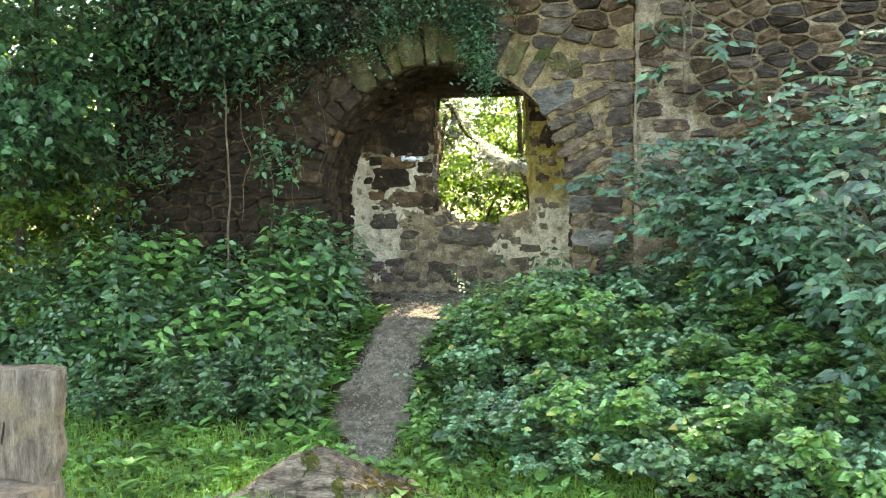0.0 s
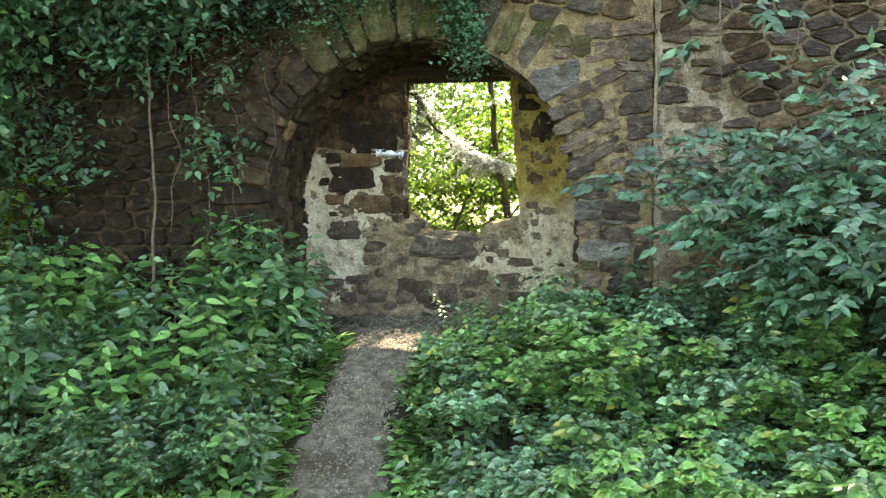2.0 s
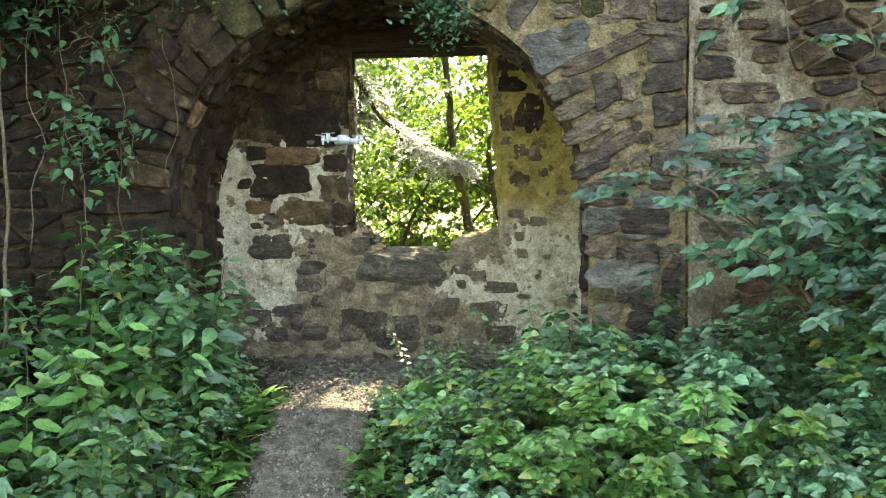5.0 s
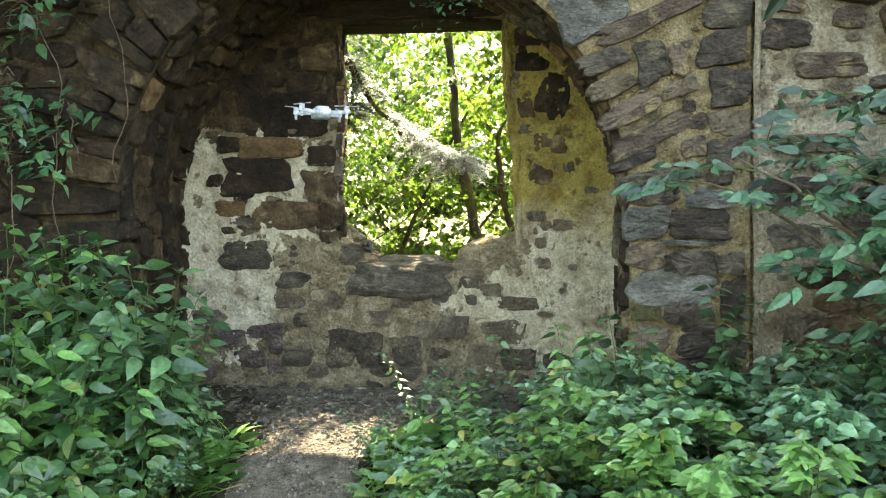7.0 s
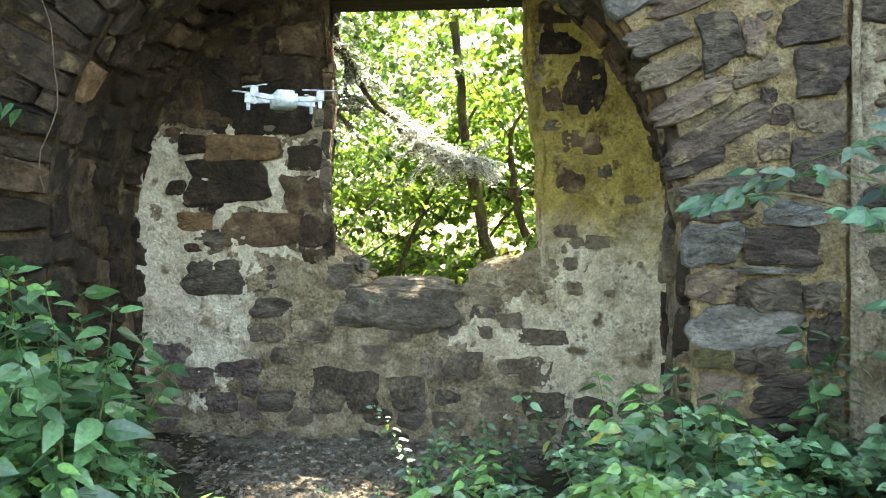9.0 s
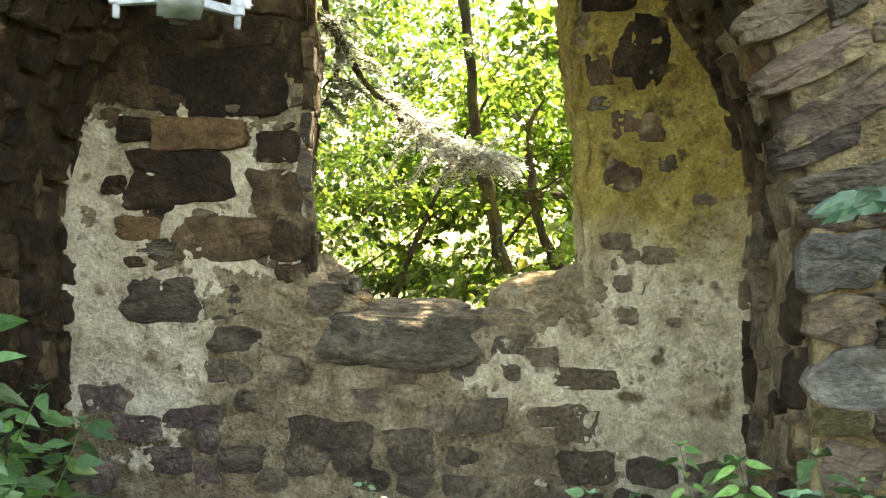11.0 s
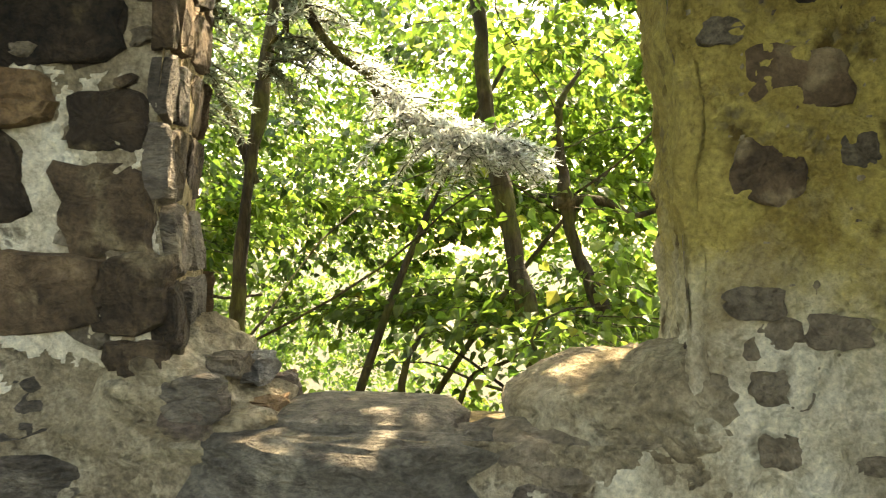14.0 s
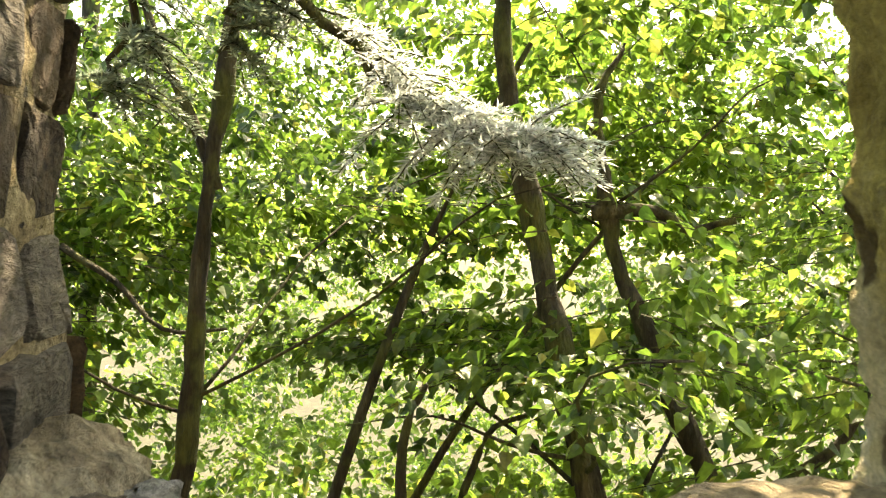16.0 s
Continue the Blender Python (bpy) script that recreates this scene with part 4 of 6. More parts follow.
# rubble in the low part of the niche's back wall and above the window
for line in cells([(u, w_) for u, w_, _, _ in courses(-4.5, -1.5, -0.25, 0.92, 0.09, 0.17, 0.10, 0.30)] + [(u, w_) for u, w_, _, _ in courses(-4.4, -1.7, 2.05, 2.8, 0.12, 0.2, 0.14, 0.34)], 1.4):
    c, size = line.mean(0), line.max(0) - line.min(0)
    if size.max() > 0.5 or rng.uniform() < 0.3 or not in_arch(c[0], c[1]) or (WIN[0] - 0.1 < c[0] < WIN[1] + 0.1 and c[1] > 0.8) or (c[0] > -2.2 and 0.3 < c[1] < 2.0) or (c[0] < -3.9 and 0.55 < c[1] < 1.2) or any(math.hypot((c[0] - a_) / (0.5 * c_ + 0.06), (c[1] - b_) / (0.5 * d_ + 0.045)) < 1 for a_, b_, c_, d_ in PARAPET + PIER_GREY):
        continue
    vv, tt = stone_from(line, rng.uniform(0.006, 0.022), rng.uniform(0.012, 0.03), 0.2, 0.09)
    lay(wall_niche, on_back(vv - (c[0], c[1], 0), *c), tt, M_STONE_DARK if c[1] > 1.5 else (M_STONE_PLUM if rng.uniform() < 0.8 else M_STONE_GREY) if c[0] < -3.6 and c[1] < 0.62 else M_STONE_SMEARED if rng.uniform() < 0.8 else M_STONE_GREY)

PIER_LEFT = [(-3.71, 1.94, 0.40, 0.28), (-4.09, 1.98, 0.35, 0.27), (-3.89, 1.72, 0.38, 0.13), (-4.17, 1.75, 0.16, 0.10), (-3.98, 1.53, 0.45, 0.22), (-3.78, 1.26, 0.42, 0.19), (-3.54, 1.46, 0.20, 0.20), (-3.53, 1.66, 0.17, 0.13), (-4.16, 1.31, 0.20, 0.10), (-4.10, 1.41, 0.11, 0.09), (-3.47, 1.26, 0.16, 0.18), (-4.28, 1.50, 0.10, 0.08), (-3.65, 2.16, 0.23, 0.12), (-3.88, 2.22, 0.20, 0.16), (-3.55, 2.32, 0.22, 0.16)]
for i, (u, w_, wd, hh) in enumerate(PIER_LEFT):
    vv, tt = stone_local(wd * 1.1, hh * 1.1, 0.026, 26)
    lay(wall_niche, on_back(vv, u, w_), tt, M_STONE_RUST if i in (2, 8) else M_STONE_DARK if i in (0, 4, 7, 12, 13) else M_STONE)
for k in range(46):
    u, w_ = rng.uniform(-4.35, -3.45), rng.uniform(1.1, 2.3)
    s_ = rng.uniform(0.03, 0.085)
    vv, tt = stone_local(s_ * 1.5, s_ * 0.8, 0.016, 12)
    lay(wall_niche, on_back(turned(vv, rng.uniform(-25, 25)), u, w_), tt, (M_STONE, M_STONE_BUFF, M_STONE_DARK)[k % 3])
for u, w_, wd, hh in PIER_GREY:
    vv, tt = stone_local(wd, hh, 0.03, 24)
    lay(wall_niche, on_back(vv, u, w_), tt, M_STONE_GREY)
for u, w_, wd, hh in PARAPET:
    vv, tt = stone_local(wd, hh, rng.uniform(0.014, 0.03), 22)
    lay(wall_niche, on_back(vv, u, w_), tt, M_STONE_PLUM if u < -3.85 else M_STONE_BUFF if u > -2.6 else M_STONE_SMEARED if rng.uniform() < 0.65 else M_STONE_GREY)
PIER_RIGHT = [(-2.00, 2.04, 0.17, 0.23), (-1.99, 1.72, 0.21, 0.14), (-2.05, 1.54, 0.15, 0.16), (-1.87, 1.57, 0.08, 0.07), (-2.08, 1.25, 0.13, 0.07), (-1.86, 0.91, 0.09, 0.04), (-1.91, 1.19, 0.13, 0.07), (-2.03, 1.17, 0.13, 0.09), (-2.15, 1.82, 0.09, 0.06), (-2.03, 1.07, 0.12, 0.08), (-2.03, 0.94, 0.09, 0.08), (-1.72, 1.42, 0.10, 0.05), (-2.15, 1.96, 0.10, 0.13), (-2.1, 2.3, 0.2, 0.14)]
for i, (u, w_, wd, hh) in enumerate(PIER_RIGHT):
    vv, tt = stone_local(wd, hh, 0.012, 28)
    lay(wall_niche, on_back(vv, u, w_), tt, M_STONE if i in (0, 1, 2, 12, 13) else M_STONE_BUFF)


def boulder(wall, centre, size, mat_, n=14, m=9, rough_=0.10, square=0.55):
    """A rounded block that shows more than one face."""
    th, ph = np.meshgrid(np.linspace(0, 2 * math.pi, n, endpoint=False), np.linspace(0.0005, math.pi - 0.0005, m), indexing="ij")
    d = np.stack([np.cos(th) * np.sin(ph), np.sin(th) * np.sin(ph), np.cos(ph)], -1)
    d = np.sign(d) * np.abs(d) ** square
    s = rng.uniform(0, 9)
    d = d * (1 + rough_ * fbm(d[..., 0] * 2 + s, d[..., 1] * 2 + d[..., 2] * 2.5, s))[..., None]
    d = d * (1 + 0.035 * fbm(d[..., 0] * 9 + s, d[..., 1] * 9 + d[..., 2] * 11, s))[..., None]
    tris = []
    for i in range(n):
        for j in range(m - 1):
            p, q = i * m + j, ((i + 1) % n) * m + j
            tris += [(p, p + 1, q + 1), (p, q + 1, q)]
    lay(wall, (d * np.array(size) / 2 + np.array(centre)).reshape(-1, 3), np.array(tris), mat_)


# sill: a long grey slab, a humped block beside it, broken shoulders
boulder(wall_niche, (-3.00, 11.62, 0.82), (0.74, 0.40, 0.26), M_SILL, 36, 20, 0.11)
boulder(wall_niche, (-2.96, 11.74, 0.92), (0.50, 0.40, 0.13), M_SILL, 16, 9, 0.08)
boulder(wall_niche, (-2.52, 11.63, 0.88), (0.30, 0.30, 0.18), M_STONE_BUFF, 24, 14, 0.14, 0.75)
boulder(wall_niche, (-2.32, 11.79, 0.95), (0.62, 0.56, 0.32), M_SILL_MORTAR, 56, 30, 0.08, 0.85)
boulder(wall_niche, (-2.18, 11.70, 1.00), (0.40, 0.44, 0.30), M_SILL_MORTAR, 48, 26, 0.10, 0.85)
boulder(wall_niche, (-3.50, 11.72, 0.97), (0.44, 0.48, 0.38), M_SILL_MORTAR, 56, 34, 0.16, 0.62)
boulder(wall_niche, (-3.36, 11.72, 0.89), (0.40, 0.46, 0.24), M_SILL_MORTAR, 52, 30, 0.18, 0.62)
for x_, y_, z_, w_, d_, h_, m_ in ((-3.33, 11.54, 0.98, 0.15, 0.12, 0.11, M_STONE_PURPLE), (-3.27, 11.80, 1.07, 0.12, 0.16, 0.09, M_STONE_PALE), (-3.20, 11.72, 0.98, 0.09, 0.14, 0.07, M_STONE_RUST), (-3.44, 11.52, 1.13, 0.17, 0.10, 0.10, M_STONE), (-3.28, 11.66, 1.10, 0.10, 0.14, 0.07, M_STONE_BUFF), (-3.18, 11.58, 0.92, 0.09, 0.10, 0.06, M_STONE_GREY), (-3.24, 11.90, 1.00, 0.13, 0.10, 0.10, M_STONE_PURPLE)):
    boulder(wall_niche, (x_ - 0.02, y_, z_ - 0.02), (w_ * 0.9, d_, h_ * 0.8), m_, 18, 13, 0.24, 0.38)
boulder(wall_niche, (-2.67, 11.64, 0.88), (0.20, 0.26, 0.14), M_SILL, 20, 12, 0.16, 0.75)
# masonry of the left jamb, a few stones in the right one
for line in cells([(u, w_) for u, w_, _, _ in courses(BY - 0.05, OY + 0.2, 0.95, 2.75, 0.10, 0.21, 0.13, 0.26)], 1.5):
    c = line.mean(0)
    if not (BY - 0.08 < c[0] < OY + 0.1 and c[1] > 1.05):
        continue
    line[:, 0] = np.clip(line[:, 0], BY - 0.01, OY + 0.03)
    vv, tt = stone_from(line, rng.uniform(0.012, 0.032), rng.uniform(0.005, 0.012), 0.16, 0.10)
    lay(wall_niche, np.stack([win_l(vv[:, 1]) - 0.09 * (vv[:, 0] - BY) / 0.45 + vv[:, 2], vv[:, 0], vv[:, 1]], 1), tt[:, ::-1], pick((0.5, 0.32, 0.08, 0.10)))
for y_, z_, w_, h_ in ((11.8, 2.3, 0.2, 0.12), (11.66, 1.12, 0.12, 0.08)):
    vv, tt = stone_local(w_, h_, 0.008, 28)
    lay(wall_niche, np.stack([win_r(z_ + vv[:, 1]) + 0.012 - 0.025 * (y_ + vv[:, 0] - BY) / 0.45 - vv[:, 2], y_ + vv[:, 0], z_ + vv[:, 1]], 1), tt, M_STONE_DARK)


def blob(x, z, cx, cz, rx, rz):
    return 1 - np.hypot((x - cx) / rx, (z - cz) / rz)


def plaster(name, score, mat_, label, thick=0.012, step=0.009):
    """A sheet of old render that clings to the back wall, with a ragged edge."""
    x, z = np.meshgrid(np.arange(CX - R, CX + R, step), np.arange(-0.1, 2.7, step), indexing="ij")
    s = score(x, z) + 0.60 * fbm(x * 4.5, z * 4.5, 7) + 0.35 * fbm(x * 15, z * 15, 3) + 0.2 * fbm(x * 37, z * 37, 1) + 0.12 * fbm(x * 83, z * 83, 5)
    ok = (s > 0) & ~in_window(x, z) & in_arch(x, z)
    y = back_y(x, z) - thick * np.clip(s * 5, 0, 1) + 0.004
    tris = grid_tris(*x.shape)
    tris = tris[ok.ravel()[tris].all(1)]
    used, inv = np.unique(tris, return_inverse=True)
    part(name, mesh_np(name, np.stack([x, y, z], -1).reshape(-1, 3)[used], inv.reshape(-1, 3), [mat_], True), wall_niche, label)


plaster("plaster_patch", lambda x, z: np.maximum(blob(x, z, -4.25, 0.92, 0.40, 0.46), blob(x, z, -3.98, 1.42, 0.56, 0.38)) * 1.6 + 0.25 - 4 * np.clip(z - 1.80, 0, 1), M_PLASTER, "flaking whitish plaster")
plaster("plaster_patch", lambda x, z: np.maximum(blob(x, z, -1.80, 0.65, 0.50, 0.55), blob(x, z, -2.25, 0.68, 0.40, 0.22)) * 1.6 + 0.15, M_PLASTER_MOSS, "flaking whitish plaster")
plaster("plaster_patch", lambda x, z: blob(x, z, -1.80, 1.65, 0.60, 0.95) * 1.5 + 0.35, M_PLASTER_MOSS, "yellowish lichened plaster", 0.008)

# worn, rounded corner of the right jamb
cz_ = np.linspace(0.9, 2.62, 90)
bead = np.stack([win_r(cz_) + 0.020, BY + 0.022 - 0.02 * fbm(win_r(cz_) * 3.3, cz_ * 3.3, 8), cz_], 1)
v, t = tube(bead, 0.022 + 0.012 * fbm(cz_ * 5, cz_ * 0 + 1, 3), 12)
v = v + 0.014 * np.stack([fbm(v[:, 2] * 9, v[:, 1] * 30, 1), fbm(v[:, 2] * 8, v[:, 0] * 30, 2), 0 * v[:, 0]], 1)
part("jamb_corner", mesh_np("jamb_corner", v, t, [M_PLASTER_MOSS], True), wall_niche, "worn plaster corner")

# plastered corner strip where the masonry changes
SZ_ = np.linspace(-0.2, 3.8, 120)
SU = np.linspace(0, 0.035, 4)
CU, CV = np.meshgrid(SU, SZ_, indexing="ij")
cyy = FY - 0.036 - 0.012 * np.sin(CU / 0.035 * math.pi) - 0.006 * fbm(CU * 20, CV * 9, 2)
t = grid_tris(*CU.shape)
t = t[(fbm(CV * 2.2, CU * 22 + 3, 4) > -0.12).ravel()[t].all(1)]
part("corner_strip", mesh_np("corner_strip", np.stack([-0.885 + CU + 0.016 * fbm(CV * 4, CV * 0), cyy, CV], -1).reshape(-1, 3), t, [M_MORTAR_PALE], True), wall_front, "pale mortar strip")

# ---- bench, log, drone ----
def grid_solid(name, fn, nu, nv, mat_, parent=None, label="", smooth=True):
    """A closed round form: fn(u 0..1 along, v 0..2pi round) gives points; capped ends."""
    u, v = np.meshgrid(np.linspace(0, 1, nu), np.linspace(0, 2 * math.pi, nv, endpoint=False), indexing="ij")
    p = fn(u, v)
    verts = np.concatenate([p.reshape(-1, 3), p[0].mean(0)[None], p[-1].mean(0)[None]])
    tris = []
    for i in range(nu - 1):
        for j in range(nv):
            a_, b_ = i * nv + j, i * nv + (j + 1) % nv
            tris += [(a_, b_, b_ + nv), (a_, b_ + nv, a_ + nv)]
    for j in range(nv):
        tris += [(nu * nv, (j + 1) % nv, j), (nu * nv + 1, (nu - 1) * nv + j, (nu - 1) * nv + (j + 1) % nv)]
    return part(name, mesh_np(name, verts, tris, [mat_], smooth), parent, label)


bench = tagged(empty("stump_seat", (-4.84, 5.4, -1.09)), "weathered seat carved from a thick tree stump, on grass", "seat")


def back_slab(u, v):
    half = 0.60 * (1 - 0.05 * np.sin(u * 5) - 0.04 * u + 0.05 * np.clip(0.5 - u, 0, 1))
    half = half + 0.035 * np.exp(-((u - 0.52) / 0.09) ** 2) - 0.02 * np.exp(-((u - 0.70) / 0.09) ** 2) - 0.045 * np.exp(-((u - 0.39) / 0.05) ** 2)
    c, s = np.sign(np.cos(v)) * np.abs(np.cos(v)) ** 0.35, np.sign(np.sin(v)) * np.abs(np.sin(v)) ** 0.6
    x = c * half + 0.015 * fbm(u * 6, v * 2, 1)
    y = 0.16 + s * 0.13 - 0.09 * (np.abs(c) ** 2) + 0.012 * fbm(u * 9, v * 3, 4)
    z = u * 1.15 + 0.02 * np.sign(x - 0.3) * (u > 0.98) + 0.02 * fbm(x * 3, u, 2) * u
    return np.stack([x, y, z], -1)


def seat_slab(u, v):
    c, s = np.sign(np.cos(v)) * np.abs(np.cos(v)) ** 0.5, np.sign(np.sin(v)) * np.abs(np.sin(v)) ** 0.7
    return np.stack([c * (0.60 + 0.02 * np.sin(3 * v)), -0.15 + s * 0.32, u * 0.41 + 0.012 * fbm(c * 4, s * 4, 6)], -1)


grid_solid("backrest", back_slab, 22, 44, M_STUMP, bench, "grey sawn backrest with a crack")
grid_solid("seat_block", seat_slab, 10, 36, M_STUMP, bench)
v_, t_ = tube(np.array([(0.05, -0.005, 0.46), (0.03, -0.01, 0.62), (0.06, -0.01, 0.8), (0.04, -0.008, 0.95)]) + np.array([0.12, 0.035, 0]), [0.004, 0.010, 0.008, 0.003], 5)
part("crack", mesh_np("crack", v_, t_, [M_STONE_DARK], True), bench, "dark drying crack")

log = tagged(empty("fallen_log", (-2.88, 6.72, -1.12)), "gnarled weathered fallen log with moss, lying on grass", "log")
LOG_D = unit(np.array([1.0, 0.42, 0.0]))


def log_form(u, v, swell=0.0):
    along = (u - 0.5) * 2.1
    rr = 0.15 + 0.10 * np.exp(-((u - 0.5) / 0.17) ** 2) + 0.045 * fbm(u * 5, v * 1.6, 3) + 0.02 * np.cos(3 * v + 6 * u) + 0.022 * np.abs(np.sin(5.5 * v + 4 * u + 1.5 * fbm(u * 5, v * 0.8, 2))) + 0.016 * fbm(u * 22, v * 4, 7) + 0.008 * fbm(u * 30, v * 17, 4) + swell
    n = np.array([-LOG_D[1], LOG_D[0], 0])
    sag = 0.30 * np.abs(along - 0.05) ** 1.5
    return along[..., None] * LOG_D + (np.cos(v) * rr)[..., None] * n + (np.sin(v) * rr + 0.15 - sag)[..., None] * np.array([0, 0, 1.0]) + (0.05 * np.sin(u * 7))[..., None] * n


grid_solid("trunk", log_form, 130, 90, M_LOG, log)


def moss_patch(u0, u1, v0, v1, seed, mat_, label):
    """A ragged cushion of moss that clings to the log."""
    u, v = np.meshgrid(np.linspace(u0, u1, 60), np.linspace(v0, v1, 60), indexing="ij")
    s = 0.8 - 2.2 * np.hypot((u - (u0 + u1) / 2) / (u1 - u0), (v - (v0 + v1) / 2) / (v1 - v0)) + 0.7 * fbm(u * 30, v * 4, seed) + 0.6 * fbm(u * 90, v * 12, seed)
    p = log_form(u, v, 0.016 * np.clip(s * 3, -0.3, 1) + 0.006 * fbm(u * 120, v * 20, seed))
    t = grid_tris(60, 60)
    t = t[(s > 0).ravel()[t].all(1)]
    part("moss_patch", mesh_np("moss_patch", p.reshape(-1, 3), t, [mat_], True), log, label)


moss_patch(0.53, 0.58, 2.0, 3.6, 2, M_MOSS, "green moss")
moss_patch(0.60, 0.92, 1.1, 3.9, 5, M_RUSTY, "rusty moss")
moss_patch(0.42, 0.50, 1.3, 2.2, 8, M_MOSS, "green moss")


def box_bm(size, at, bevel, turn=0.0):
    bm = bmesh.new()
    bmesh.ops.create_cube(bm, size=1, matrix=Matrix.LocRotScale(at, Euler((0, 0, radians(turn))), size))
    bmesh.ops.bevel(bm, geom=bm.edges, offset=bevel, segments=2)
    return bm


def disc_bm(radius, depth, at, sides=16):
    bm = bmesh.new()
    bmesh.ops.create_cone(bm, cap_ends=True, segments=sides, radius1=radius, radius2=radius * 0.94, depth=depth, matrix=Matrix.Translation(at))
    return bm


drone = tagged(empty("drone", (-2.80, 8.70, 1.62)), "small pale grey camera drone hovering in the air", "drone")
drone.rotation_euler, drone.scale = (0, radians(2), radians(25)), (1.0, 1.0, 1.0)
bm = box_bm((0.062, 0.105, 0.034), (0, 0, 0), 0.010)
for w in bm.verts:
    w.co.x *= 1 - 1.6 * abs(w.co.y) ** 1.2
finish("body", bm, M_DRONE, drone, smooth=True)
finish("battery_cover", box_bm((0.044, 0.06, 0.012), (0, -0.012, 0.019), 0.005), M_DRONE, drone)
gimbal = finish("gimbal", box_bm((0.024, 0.02, 0.02), (0, 0.058, -0.012), 0.005), M_DRONE_DARK, drone, "dark camera gimbal")
finish("lens", disc_bm(0.006, 0.004, (0, 0.068, -0.012)), M_DRONE_DARK, gimbal)
for sx, sy, turn in ((1, 1, 35), (-1, 1, -35), (1, -1, -28), (-1, -1, 28)):
    bm = box_bm((0.072, 0.013, 0.012), (sx * 0.055, sy * 0.048, 0.004), 0.004, turn * 1.0)
    arm = finish("arm", bm, M_DRONE, drone)
    finish("motor", disc_bm(0.0105, 0.024, (sx * 0.084, sy * 0.068, 0.012)), M_DRONE, arm)
    finish("foot", box_bm((0.009, 0.009, 0.022), (sx * 0.084, sy * 0.068, -0.009), 0.003), M_DRONE, arm)
    for k in range(2):
        bm = box_bm((0.046, 0.008, 0.0016), (0.024, 0, 0), 0.0006)
        bmesh.ops.transform(bm, matrix=Matrix.Translation((sx * 0.084, sy * 0.068, 0.026)) @ Matrix.Rotation(radians(20 * sx + 180 * k + 40 * sy), 4, "Z") @ Matrix.Rotation(radians(9), 4, "X"), verts=bm.verts)
        finish("propeller_blade", bm, M_DRONE, arm, "pale thin blade")


# ---- plants: patterns, built once and then copied ----
def nettle(height, seed, mat_, name, size=1.0, lean=0.15, spread=3):
    """A clump of upright stems with opposite pointed leaves."""
    r = np.random.default_rng(seed)
    thing, blades = empty(name), Buf()
    for s in range(spread):
        h = height * r.uniform(0.65, 1.0)
        b = np.array([r.normal(0, 0.07), r.normal(0, 0.07), -0.06])
        d = np.array([r.normal(0, lean), r.normal(0, lean), 0])
        k = np.linspace(0, 1, 7)
        pts = b + k[:, None] * np.array([0, 0, h]) + (k ** 2)[:, None] * d * h + 0.01 * np.stack([np.sin(k * 9 + s), np.cos(k * 8), 0 * k], 1)
        part("stem", mesh_np("stem", *tube(pts, np.linspace(0.0045, 0.0018, 7), 4), [M_STEM]), thing)
        n = int(h / 0.058)
        for i in range(n):
            f = 0.18 + 0.82 * i / max(1, n - 1)
            at = np.array([np.interp(f, k, pts[:, c]) for c in range(3)])
            a0 = i * 1.57 + r.uniform(-0.4, 0.4)
            ln = size * (0.142 * (1.12 - 0.62 * f) + 0.024) * r.uniform(0.75, 1.25)
            a = np.array([a0, a0 + math.pi + r.uniform(-0.3, 0.3)])
            way = np.stack([np.cos(a), np.sin(a), r.uniform(-0.55, 0.25, 2)], 1)
            up = np.stack([r.normal(0, 0.55, 2), -0.45 + r.normal(0, 0.55, 2), np.ones(2)], 1)
            blades.add(*leaves(at + way * 0.022, way, up, ln, ln * r.uniform(0.40, 0.56), 0.14, r.uniform(0.05, 0.3)))
        tip = leaves(np.repeat(pts[-1:], 4, 0), np.stack([np.cos(np.arange(4) * 1.57), np.sin(np.arange(4) * 1.57), np.full(4, 0.9)], 1), np.array([[0.1, 0, 1]] * 4), 0.045 * size, 0.02 * size)
        blades.add(*tip)
    part("foliage", blades.mesh("foliage", mat_), thing)
    return thing


